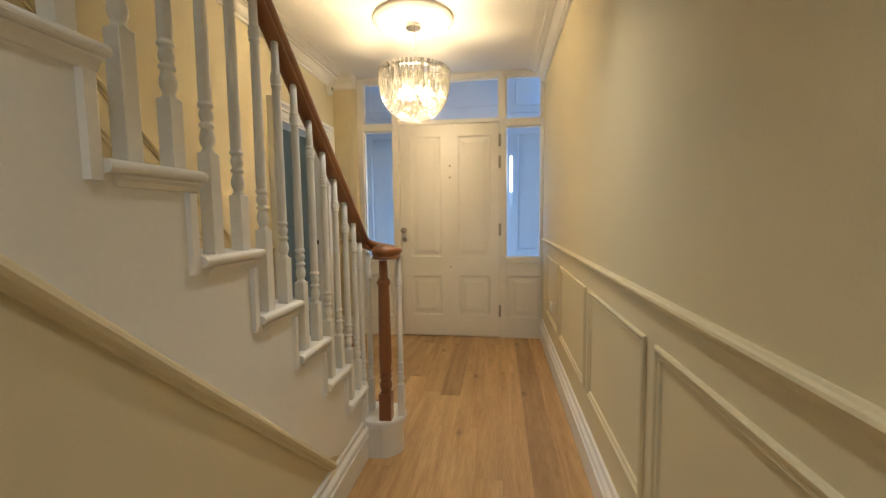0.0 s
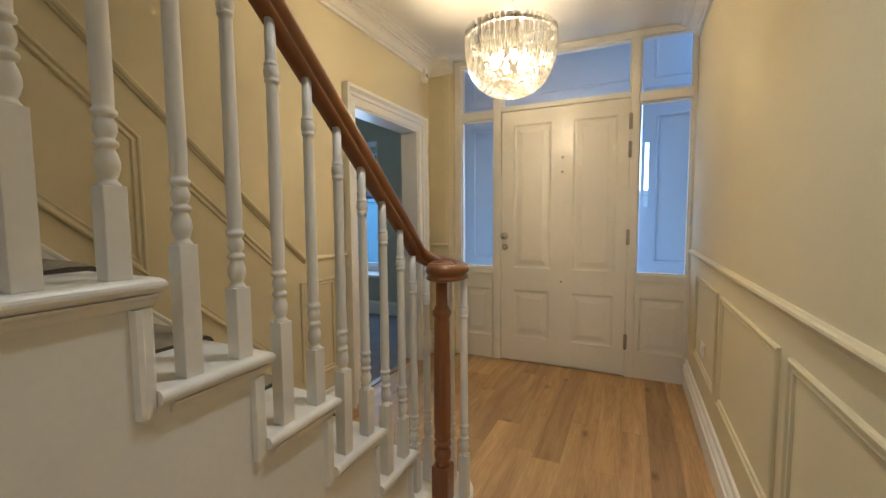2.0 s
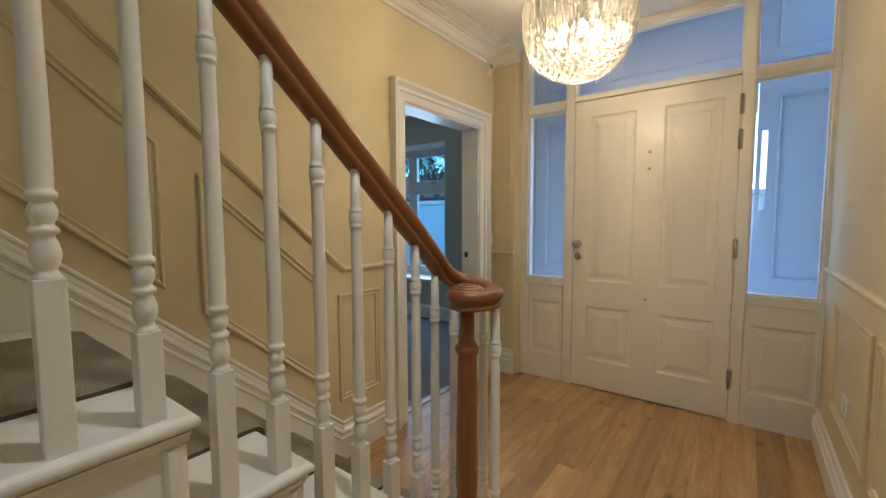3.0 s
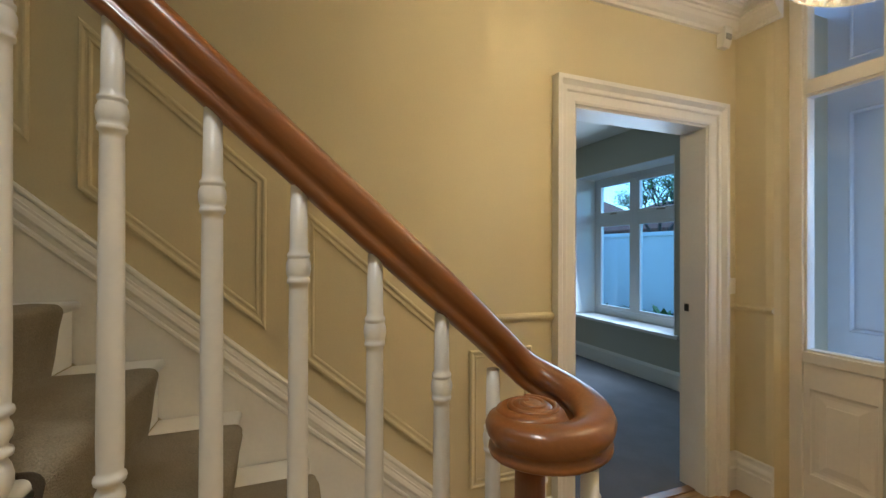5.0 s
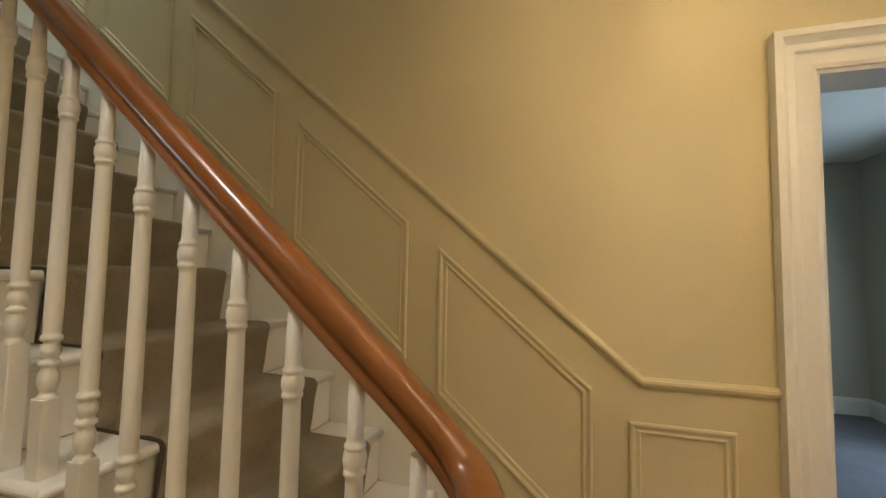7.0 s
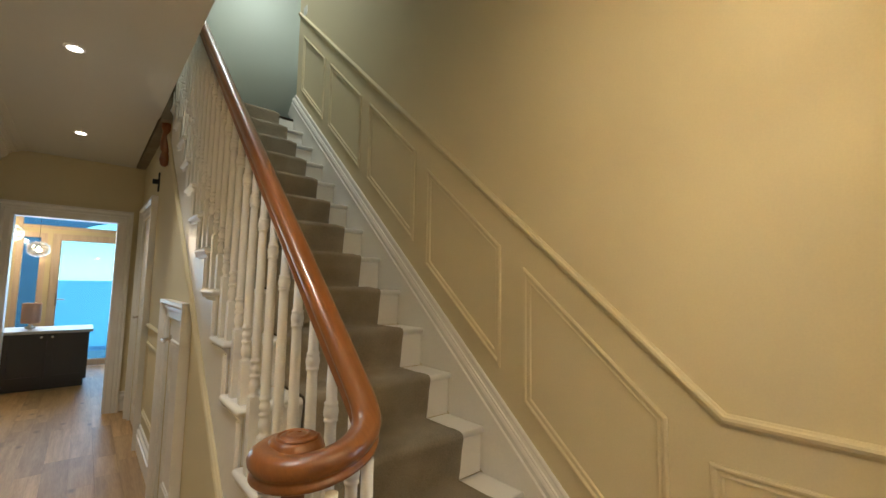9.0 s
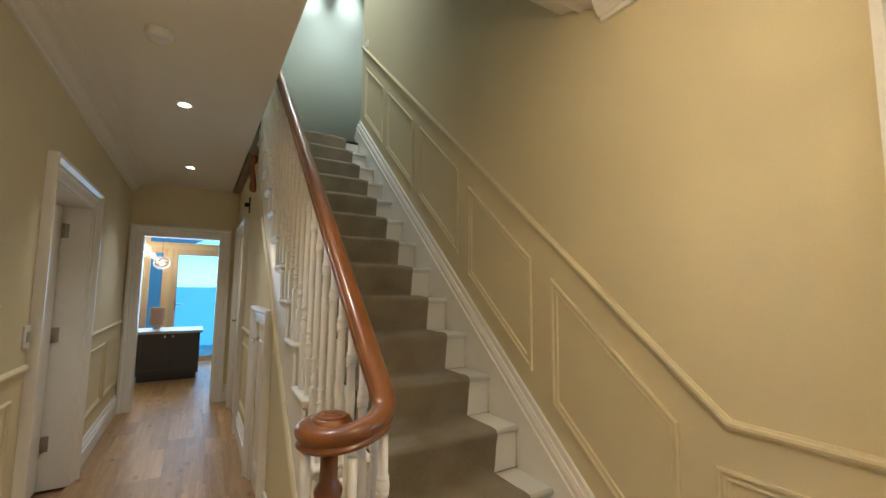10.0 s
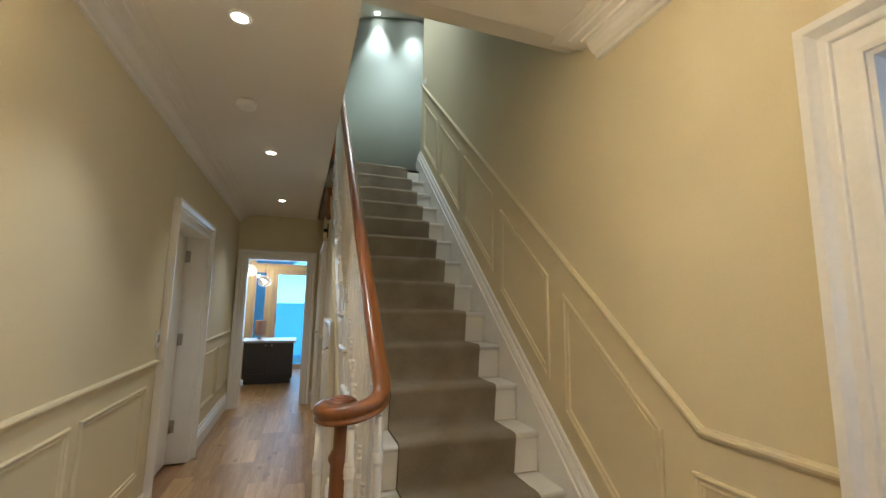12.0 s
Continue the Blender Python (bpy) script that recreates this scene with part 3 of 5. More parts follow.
# storm doors folded behind the glazing of the porch
for sx, x0, x1 in ((1, 0.63, 1.45), (-1, -1.50, -0.46)):
    bm = new_bm()
    q0, q1 = (0.74, 1.04) if sx > 0 else (-0.95, -0.56)
    h = [(q0, q1, 0.80, 2.10), (q0, q1, 0.2, 0.68)]
    gap = [(0.657, 0.69, 1.30, 1.86)] if sx > 0 else []
    framed_face(bm, x0, x1, 0.0, 2.32, h + gap, 0.0, 0.02)
    box(bm, 0.70 if gap else x0, x1, 0.026, 0.045, 0.0, 2.32)
    leaf = part("storm_door", bm, BLUE_WOOD)
    for q in h:
        bm = new_bm()
        moulding(bm, [(q[0], q[2]), (q[1], q[2]), (q[1], q[3]), (q[0], q[3])], [(0.0, 0.0), (0.006, 0.006), (0.014, 0.0), (0.02, -0.012)], lambda a, b, p: (a, -p, b), True)
        part("panel_bead", bm, BLUE_WOOD, leaf)
    leaf.matrix_world = pose(0, YD + 0.75, 0)
    tagged(leaf, "pale painted panelled storm door standing in the porch", "door", "storm doors")
bm = new_bm()
box(bm, -1.5, 1.45, YD + 0.16, YD + 0.74, 2.98, 3.1)
box(bm, -1.5, 1.45, YD + 0.752, YD + 0.80, 2.325, 3.1)
box(bm, -0.455, 0.625, YD + 0.752, YD + 0.80, 2.0, 2.325)
for a, b in ((-0.95, -0.50), (-0.40, 0.62), (0.72, 1.10)):
    moulding(bm, [(a, 2.40), (b, 2.40), (b, 2.95), (a, 2.95)], [(0.0, 0.0), (0.006, 0.008), (0.016, 0.004), (0.02, 0.0)], lambda u, v, q: (u, YD + 0.752 - q, v), True)
setting("porch_canopy", bm, BLUE_WOOD, "pale painted boarding over the porch", "porch")

# ---------------------------------------------------------------- staircase
stairs = thing("staircase", "white painted closed-riser staircase with a bullnose first step", "staircase", at=(X_STRING, 2.15, 0))
X0S = XL + 0.024


def tread_piece(depth):
    bm = new_bm()
    r = [(0.013 - 0.013 * math.sin(radians(q)), -0.013 + 0.013 * math.cos(radians(q))) for q in range(0, 181, 20)]
    rings = []
    for u, z in r:
        rings.append([bm.verts.new(v) for v in ((X0S, -depth, z), (X0S, -u, z), (-0.108 - u, -u, z), (-0.108 - u, -depth, z))])
    for a, b in zip(rings, rings[1:]):
        for i in range(4):
            j = (i + 1) % 4
            bm.faces.new((a[i], a[j], b[j], b[i])).smooth = i in (0, 1)
    bm.faces.new(rings[0])
    bm.faces.new(rings[-1][::-1])
    return bm


tread_me = mesh_of("tread", tread_piece(GOING + 0.018), WHITE)
bm = new_bm()
box(bm, X0S, X_STRING - 0.002, -0.022, 0.0, -RISE + 0.002, -0.027)
riser_me = mesh_of("riser", bm, WHITE)
# bed mould below the open end of a tread, and the flat strip that ends the riser
bm = new_bm()
moulding(bm, [(-GOING + 0.004, -0.026), (-0.012, -0.026)], [(-0.022, 0.0), (-0.020, 0.004), (-0.010, 0.008), (-0.004, 0.016), (0.0, 0.018), (0.0, 0.0)], lambda a, b, p: (X_STRING + 0.005 + p, a, b))
bed_me = mesh_of("bed_mould", bm, WHITE)
bm = new_bm()
moulding(bm, [(-0.016, -0.225), (-0.016, -0.049)], [(0.0, 0.0), (0.0, 0.005), (0.005, 0.010), (0.017, 0.011), (0.020, 0.016), (0.029, 0.016), (0.033, 0.0)], lambda a, b, p: (X_STRING + 0.005 + p * 0.72, a, b))
strip_me = mesh_of("bracket_strip", bm, WHITE)


def piece(name, me, parent, m):
    ob = new(name, me)
    ob.parent = parent
    ob.matrix_parent_inverse = parent.matrix_world.inverted()
    ob.matrix_basis = m
    return ob


bpy.context.view_layer.update()
for k in range(2, STEPS + 1):
    m = pose(0, nose(k), RISE * k)
    if k < STEPS:
        piece("tread", tread_me, stairs, m)
        piece("bed_mould", bed_me, stairs, m)
    piece("riser", riser_me, stairs, pose(0, nose(k) - 0.02, RISE * k))
    piece("bracket_strip", strip_me, stairs, m)

# bullnose first step
BX, BY, BR = -0.066, 2.137, 0.122


def bullnose(bm, r, z0, z1, y_back):
    pts = [(X0S, BY + r)] + [(BX + r * math.sin(a), BY + r * math.cos(a)) for a in np.linspace(0, math.pi * 0.93, 22)] + [(X_STRING + 0.002, y_back), (X0S, y_back)]
    prism(bm, pts, lambda a, b, s: (a, b, (z0, z1)[s]))


bm = new_bm()
bullnose(bm, BR - 0.016, 0.0, RISE - 0.032, nose(2) - 0.017)
part("bullnose_riser", bm, WHITE, stairs, "rounded white riser of the first step")
bm = new_bm()
for r, z0, z1 in ((BR - 0.005, RISE - 0.033, RISE - 0.027), (BR, RISE - 0.027, RISE - 0.006), (BR - 0.005, RISE - 0.006, RISE)):
    bullnose(bm, r, z0, z1, nose(2) - 0.017)
part("bullnose_tread", bm, WHITE, stairs, "rounded white tread of the first step")

# spandrel wall under the flight, cut to the steps, with door openings
SMALL = (-0.20, 0.35, 0.0, 1.11)
TALL = (-2.16, -1.37, 0.0, 1.93)
rake = lambda y: 0.264 + (1.599 - y) * 0.905


def step_top(y):
    """Underside of the tread over y; the passage wall runs up to the ceiling."""
    for k in range(2, STEPS):
        if nose(k + 1) - 0.022 <= y < nose(k) - 0.022:
            return k * RISE - 0.026
    return CEIL


cuts = sorted({YB, 2.02, TALL[0], TALL[1], SMALL[0], SMALL[1], *[nose(k) - 0.022 for k in range(2, STEPS + 1)]} - {nose(2) - 0.022})
levels = sorted({0.0, CEIL, TALL[3], SMALL[3], *[k * RISE - 0.026 for k in range(2, STEPS)]})
cells = []
for y0, y1 in zip(cuts, cuts[1:]):
    mid = (y0 + y1) / 2
    low = TALL[3] if TALL[0] < mid < TALL[1] else SMALL[3] if SMALL[0] < mid < SMALL[1] else 0.0
    for z0, z1 in zip(levels, levels[1:]):
        if low <= z0 and z1 <= step_top(mid) + 1e-6:
            cells.append([(y0, z0), (y1, z0), (y1, z1), (y0, z1)])
spandrel = setting("wall_spandrel", sheet(new_bm(), cells, stringer, -0.05), PAINT, "cream panelled wall under the open side of the stairs", "wall")
steps_y = [2.015] + [nose(k) - 0.022 for k in range(3, STEPS + 1)]
cells = []
for i, (y1, y0) in enumerate(zip(steps_y, steps_y[1:])):
    top = (i + 2) * RISE - 0.0265
    t0, t1 = max(rake(y0), 0.16), max(rake(y1), 0.16)
    poly = [(y0, t0), (y1, t1)] + ([(y1, top - RISE)] if i else []) + [(y1, top), (y0, top)]
    cells.append(poly)
part("string_board", sheet(new_bm(), cells, stringer, 0.005), WHITE, stairs, "white cut string board")
# closed string on the wall side
wl = lambda y: pitch_z(y)
bm = new_bm()
prism(bm, [(2.40, 0.0), (NOSE_Y + 0.2, 0.0), (TOP_Y, wl(TOP_Y) - 0.20), (TOP_Y, string_top(TOP_Y) - 0.04), (KNEE_S, 0.16), (2.40, 0.16)], lambda a, b, s: (XL + 0.001 + 0.018 * s, a, b))
part("wall_string", bm, WHITE, stairs, "white closed string against the wall")
bm = new_bm()
box(bm, -1.04, X_STRING - 0.052, YB, 1.9, 0.0, 0.004)
box(bm, XL + 0.001, XL + 0.02, YB, -0.75, 0.0, 2.53)
setting("cupboard_wall", bm, PAINT, "dark cupboard lining under the stairs", "wall")
# lower edge of the string: a raking rail
trim("string_rail", [(1.645, rake(1.645)), (0.47, rake(0.47))], [(0.002, 0.0), (0.002, 0.012), (0.008, 0.020), (0.018, 0.024), (0.027, 0.020), (0.033, 0.010), (0.040, 0.008), (0.040, 0.0)], stringer, "raking cream rail along the foot of the stair string", PAINT)
trim("string_rail_upper", [(0.47, rake(0.47)), (-1.25, rake(-1.25))], [(0.002, 0.0), (0.002, 0.012), (0.008, 0.020), (0.018, 0.024), (0.027, 0.020), (0.033, 0.010), (0.040, 0.008), (0.040, 0.0)], stringer, "raking cream rail along the foot of the stair string", PAINT)
architrave("architrave_small", SMALL[0], SMALL[1], SMALL[3], stringer, "white surround of the low cupboard door")
architrave("architrave_tall", TALL[0], TALL[1], TALL[3], stringer, "white surround of the tall cupboard door")


def cupboard_door(name, op, label, hinge_at, lever_at, hinges):
    y0, y1, z0, z1 = op
    bm = new_bm()
    box(bm, X_STRING - 0.032, X_STRING - 0.004, y0 + 0.003, y1 - 0.003, z0 + 0.006, z1 - 0.003, 0.002)
    d = setting(name, bm, WHITE, label, "door")
    panel(d, [(y0 + 0.1, z0 + 0.15), (y1 - 0.1, z0 + 0.15), (y1 - 0.1, z1 - 0.12), (y0 + 0.1, z1 - 0.12)], lambda a, b, p: (X_STRING - 0.004 + p * 0.7, a, b), WHITE)
    turned("handle_rose", [(0.025, 0.0), (0.025, 0.006), (0.009, 0.010), (0.009, 0.045), (0.012, 0.05)], (X_STRING - 0.004, lever_at, 0.985), "x", CHROME, d, "chrome handle rose")
    bm = new_bm()
    sgn = -1 if lever_at > (y0 + y1) / 2 else 1
    sweep(bm, [(X_STRING + 0.042, lever_at + sgn * s, 0.985 - 0.004 * (s > 0.08)) for s in (-0.008, 0.03, 0.07, 0.1)], [(0.008 * math.cos(a), 0.008 * math.sin(a)) for a in np.linspace(0, 2 * math.pi, 9)[:-1]])
    part("handle", bm, CHROME, d, "chrome lever handle")
    for hz in hinges:
        bm = new_bm()
        box(bm, X_STRING + 0.004, X_STRING + 0.026, hinge_at - 0.012, hinge_at + 0.012, hz - 0.045, hz + 0.045, 0.003)
        part("hinge", bm, STEEL, d, "satin steel hinge")
    return d


cupboard_door("door_small_cupboard", SMALL, "low white cupboard door under the stairs, closed", SMALL[1] + 0.002, SMALL[0] + 0.06, ())
cupboard_door("door_tall_cupboard", TALL, "tall white cupboard door by the kitchen, closed", TALL[1] + 0.002, TALL[0] + 0.06, (0.30, 1.02, 1.72))
panel(spandrel, [(-1.2, 0.30), (-0.3, 0.30), (-0.3, 0.85), (-1.2, 0.85)], stringer)
hook = thing("wall_hook", "small black iron catch on the passage wall", "hook", at=(X_STRING + 0.002, -1.27, 2.16))
bm = new_bm()
box(bm, X_STRING, X_STRING + 0.012, -1.285, -1.255, 2.08, 2.24, 0.003)
part("plate", bm, BLACK, hook)
bm = new_bm()
box(bm, X_STRING + 0.010, X_STRING + 0.05, -1.28, -1.26, 2.14, 2.18, 0.004)
part("peg", bm, BLACK, hook)

# stair carpet: one runner bent over every step
runner = thing("stair_runner", "taupe wool stair carpet worn darker on the steps", "carpet", at=(-0.63, 2.0, 0.18))
CX0, CX1, TH = -0.890, -0.325, 0.013
line = [(BY + BR + 0.010, 0.0)]
line += [(BY + BR + TH - 0.004, 0.02), (BY + BR + TH, RISE - 0.03), (BY + BR + TH - 0.006, RISE + 0.004), (BY + BR - 0.012, RISE + TH)]
line[0:3] = [(BY + BR - 0.016 + TH, 0.001), (BY + BR - 0.016 + TH, RISE - 0.040)] + [line[2]]
for k in range(2, STEPS + 1):
    yk, zk = nose(k), k * RISE
    line += [(yk - 0.003, zk - RISE + TH + 0.001), (yk + 0.004, zk - 0.13), (yk + 0.012, zk - 0.055)]
    line += [(yk - 0.001 + 0.022 * math.cos(radians(q)), zk - 0.008 + 0.022 * math.sin(radians(q))) for q in (-20, 2, 24, 46, 68, 88)] + [(yk - 0.03, zk + TH + 0.003), (yk - 0.07, zk + TH)]
line += [(nose(STEPS) - 0.5, STEPS * RISE + TH)]
bm = new_bm()
prev = None
NX = 13
for i, (y, z) in enumerate(line):
    row = []
    for j in range(NX):
        f = j / (NX - 1)
        edge = 0.009 if j in (0, NX - 1) else 0.0
        wob = 0.0015 * noise.noise((f * 5, y * 9, z * 9))
        row.append(bm.verts.new((CX0 + (CX1 - CX0) * f, y - edge * 0.7 + wob, z - edge * 0.8 + wob)))
    if prev:
        for j in range(NX - 1):
            bm.faces.new((prev[j], prev[j + 1], row[j + 1], row[j])).smooth = True
    prev = row
part("runner_cloth", bm, CARPET, runner)
for x in (CX0, CX1):
    bm = new_bm()
    rows = []
    for y, z in line:
        rows.append([bm.verts.new((x + dx, y + dy, z + dy)) for dx, dy in ((-0.0015, -0.018), (-0.0015, -0.006), (0.0015, -0.006), (0.0015, -0.018))])
    for a, b in zip(rows, rows[1:]):
        for i in range(4):
            j = (i + 1) % 4
            bm.faces.new((a[i], a[j], b[j], b[i]))
    part("binding", bm, CARPET_EDGE if x == CX1 else CARPET, runner, "dark bound edge" if x == CX1 else "")

# ---------------------------------------------------------------- balustrade
rail_thing = thing("balustrade", "mahogany handrail with scrolled volute on white turned balusters", "balustrade", at=(-0.03, 2.08, RISE))
XRAIL = -0.147
RAIL_UP = 0.784


def rail_z(y):
    return pitch_z(y) + RAIL_UP


SECTION = [(0.0, 0.033), (0.014, 0.031), (0.024, 0.0235), (0.028, 0.013), (0.0265, 0.003), (0.021, -0.006), (0.0175, -0.010), (0.0185, -0.015), (0.023, -0.018), (0.024, -0.024), (0.020, -0.028), (0.015, -0.031), (0.0, -0.032)]
SECTION = SECTION + [(-u, v) for u, v in SECTION[-2:0:-1]]
ZV = 1.022
VC = (-0.030, 2.076)
path = []
for y in np.linspace(-0.70, 2.05, 36):
    path.append((XRAIL, float(y), rail_z(y)))
# easing from the pitch to the level of the volute
for s in np.linspace(0.08, 1.0, 12):
    a, b, c = Vector((XRAIL, 2.05, rail_z(2.05))), Vector((XRAIL - 0.003, 2.11, rail_z(2.11))), Vector((-0.150, 2.140, ZV + 0.040))
    p = (1 - s) ** 2 * a + 2 * s * (1 - s) * b + s * s * c
    path.append(tuple(p))
for th in np.linspace(150, -200, 50):
    r = float(np.interp(th, (-200, -90, -45, 0, 45, 90, 120, 150), (0.022, 0.036, 0.047, 0.060, 0.085, 0.115, 0.132, 0.140)))
    zz = ZV + 0.036 * max(0.0, (th - 55) / 95) ** 1.6
    path.append((VC[0] + r * math.cos(radians(th)), VC[1] + r * math.sin(radians(th)), zz))
P = [Vector(p) for p in path]
for _ in range(24):
    P = P[:1] + [(P[i - 1] + P[i] * 2 + P[i + 1]) / 4 if P[i].y > 2.03 and i < len(P) - 20 else P[i] for i in range(1, len(P) - 1)] + P[-1:]
path = [tuple(p) for p in P]
bm = new_bm()
sweep(bm, path, SECTION, squash=lambda q: 1.0 - 0.14 * min(1.0, max(0.0, (q[1] - 1.95) / 0.12)))
part("handrail", bm, MAHOGANY, rail_thing, "polished mahogany handrail ending in a scroll")
bm = new_bm()
lathe(bm, [(0.03, -0.027), (0.050, -0.0265), (0.056, -0.020), (0.050, -0.012), (0.055, 0.004), (0.053, 0.016), (0.046, 0.029), (0.036, 0.035), (0.031, 0.032), (0.027, 0.036), (0.010, 0.039), (0.001, 0.0395)], VC[0], VC[1], ZV, 32)
part("volute_eye", bm, MAHOGANY, rail_thing, "scroll eye")
bm = new_bm()
curl = []
for th in np.linspace(160, -560, 70):
    f = (160 - th) / 720
    r = 0.040 * (1 - f) + 0.007 * f
    curl.append((VC[0] + r * math.cos(radians(th)), VC[1] + r * math.sin(radians(th)), ZV + 0.0318 + 0.006 * f))
sweep(bm, curl, [(0.0045 * math.cos(q), 0.0045 * math.sin(q)) for q in np.linspace(0, 2 * math.pi, 9)[:-1]])
part("scroll_bead", bm, MAHOGANY, rail_thing, "carved spiral on the scroll")

bm = new_bm()
box(bm, VC[0] - 0.031, VC[0] + 0.031, VC[1] - 0.031, VC[1] + 0.031, RISE, RISE + 0.135, 0.004)
lathe(bm, [(0.0299, 0.134), (0.0264, 0.145), (0.0238, 0.150), (0.0290, 0.160), (0.0317, 0.175), (0.0290, 0.192), (0.0238, 0.20), (0.0238, 0.206), (0.0308, 0.212), (0.0317, 0.220), (0.0282, 0.226), (0.0238, 0.229), (0.0299, 0.236), (0.0317, 0.244), (0.0290, 0.252), (0.0290, 0.262), (0.0317, 0.30), (0.0312, 0.36), (0.0311, 0.37), (0.0274, 0.65), (0.0273, 0.66), (0.0264, 0.672), (0.0317, 0.682), (0.0343, 0.693), (0.0317, 0.702), (0.0264, 0.706), (0.0264, 0.712), (0.0211, 0.718), (0.0202, 0.800)], VC[0], VC[1], RISE, 24)
part("newel", bm, NEWEL_WOOD, rail_thing, "turned mahogany newel post")


def baluster_mesh(h, foot=0.150, gap=0.114):
    """A turned baluster: square foot, rings, long tapering shaft with a top bead. h: height over the tread; gap: from bead to rail."""
    bm = new_bm()
    s = 0.0165
    box(bm, -s, s, -s, s, 0.0, foot, 0.002)
    base = [(0.0200, -0.002), (0.0190, 0.003), (0.0150, 0.007), (0.0138, 0.011), (0.0172, 0.017), (0.0205, 0.027), (0.0205, 0.036), (0.0178, 0.046), (0.0140, 0.053), (0.0138, 0.056), (0.0192, 0.058), (0.0205, 0.062), (0.0192, 0.066), (0.0142, 0.069), (0.0142, 0.072), (0.0180, 0.078), (0.0196, 0.085), (0.0180, 0.093), (0.0145, 0.098), (0.0148, 0.101), (0.0200, 0.104), (0.0210, 0.108), (0.0200, 0.112), (0.0166, 0.114), (0.0168, 0.120), (0.0176, 0.150)]
    prof = [(r * 0.80, foot + z) for r, z in base]
    b = h - gap
    head = [(0.0158, -0.060), (0.0154, -0.030), (0.0156, -0.022), (0.0188, -0.020), (0.0192, -0.017), (0.0186, -0.014), (0.0172, -0.013), (0.0194, -0.008), (0.0208, 0.000), (0.0198, 0.008), (0.0176, 0.013), (0.0172, 0.014), (0.0190, 0.016), (0.0190, 0.020), (0.0156, 0.023), (0.0150, 0.030)]
    prof += [(r * 0.80, b + z) for r, z in head] + [(0.0108, h)]
    lathe(bm, prof, seg=20)
    return mesh_of("baluster", bm, WHITE)


OFFS = (0.057, 0.162)
BAL = [baluster_mesh(RAIL_UP + o * TAN - 0.036, 0.092 + o * TAN) for o in OFFS]
bpy.context.view_layer.update()
for k in range(2, STEPS):
    for o, me in zip(OFFS, BAL):
        piece("baluster", me, rail_thing, pose(XRAIL + 0.004, nose(k) - o, RISE * k))
short = baluster_mesh(ZV - RISE - 0.028, 0.165)
for turn, reach in ((34, 0.080), (98, 0.119)):
    piece("baluster", short, rail_thing, pose(VC[0] + reach * math.cos(radians(turn)), VC[1] + reach * math.sin(radians(turn)), RISE))
piece("baluster", baluster_mesh(ZV - RISE - 0.006, 0.170), rail_thing, pose(VC[0] - 0.104, VC[1] + 0.084, RISE))
long_first = baluster_mesh(rail_z(NOSE_Y + 0.035) - RISE - 0.052, 0.180)
piece("baluster", long_first, rail_thing, pose(XRAIL, NOSE_Y + 0.035, RISE))

# landing newel drop and trim at the stair opening
drop = thing("landing_newel", "dark turned wooden newel hanging below the landing", "newel post", at=(-0.12, -0.85, 2.70))
bm = new_bm()
box(bm, -0.155, -0.065, -0.895, -0.805, 2.555, 3.02, 0.006)
part("block", bm, NEWEL_WOOD, drop)
bm = new_bm()
lathe(bm, [(0.012, 2.20), (0.026, 2.215), (0.034, 2.25), (0.028, 2.29), (0.020, 2.31), (0.032, 2.33), (0.036, 2.38), (0.030, 2.43), (0.022, 2.47), (0.034, 2.50), (0.040, 2.556)], -0.11, -0.85, 0, 18)
part("drop", bm, NEWEL_WOOD, drop)
bm = new_bm()
lathe(bm, [(0.040, 3.019), (0.030, 3.04), (0.036, 3.06), (0.026, 3.08), (0.034, 3.12), (0.030, 3.30), (0.024, 3.52), (0.032, 3.55), (0.024, 3.57)], -0.11, -0.85, 0, 18)
box(bm, -0.145, -0.075, -0.885, -0.815, 3.57, 3.80, 0.004)
part("post", bm, NEWEL_WOOD, drop)
bm = new_bm()
lathe(bm, [(0.03, 3.80), (0.05, 3.815), (0.05, 3.83), (0.028, 3.845), (0.046, 3.88), (0.042, 3.93), (0.012, 3.96)], -0.11, -0.85, 0, 18)
part("cap", bm, NEWEL_WOOD, drop)
bm = new_bm()
box(bm, -0.052, -0.0465, -0.76, 1.898, 2.531, 2.72)
setting("trim_opening", bm, CEILING_PAINT, "white edge of the stair opening", "trim")

# ---------------------------------------------------------------- chandelier and ceiling fittings
rose = thing("ceiling_rose", "round white plaster ceiling rose", "ceiling rose", at=(CHANDELIER[0], CHANDELIER[1], CEIL))
bm = new_bm()
lathe(bm, [(0.20, -0.040), (0.235, -0.040), (0.25, -0.034), (0.262, -0.022), (0.268, -0.020), (0.27, 0.0)], CHANDELIER[0], CHANDELIER[1], CEIL, 48)
part("disc", bm, CEILING_PAINT, rose)
chand = thing("chandelier", "chrome chandelier draped with curved clear glass rods, lit", "chandelier", at=(CHANDELIER[0], CHANDELIER[1], 2.49))
cx, cy = CHANDELIER[:2]
bm = new_bm()
lathe(bm, [(0.05, -0.026), (0.053, -0.02), (0.05, -0.006), (0.045, 0.0)], cx, cy, 2.49, 24)
part("canopy", bm, CHROME, chand, "round chrome ceiling canopy")
bm = new_bm()
pts = [(cx + 0.014 * math.sin((2.47 - z) * 16), cy + 0.0, z) for z in np.linspace(2.47, 2.17, 20)]
for p, q in zip(pts, pts[1:]):
    lathe(bm, [(0.0035, 0.0), (0.0035, q[2] - p[2])], (p[0] + q[0]) / 2, p[1], p[2], 8)
part("flex", bm, CHROME, chand, "hanging chrome flex")
RT = 2.170
RING = 0.232
bm = new_bm()
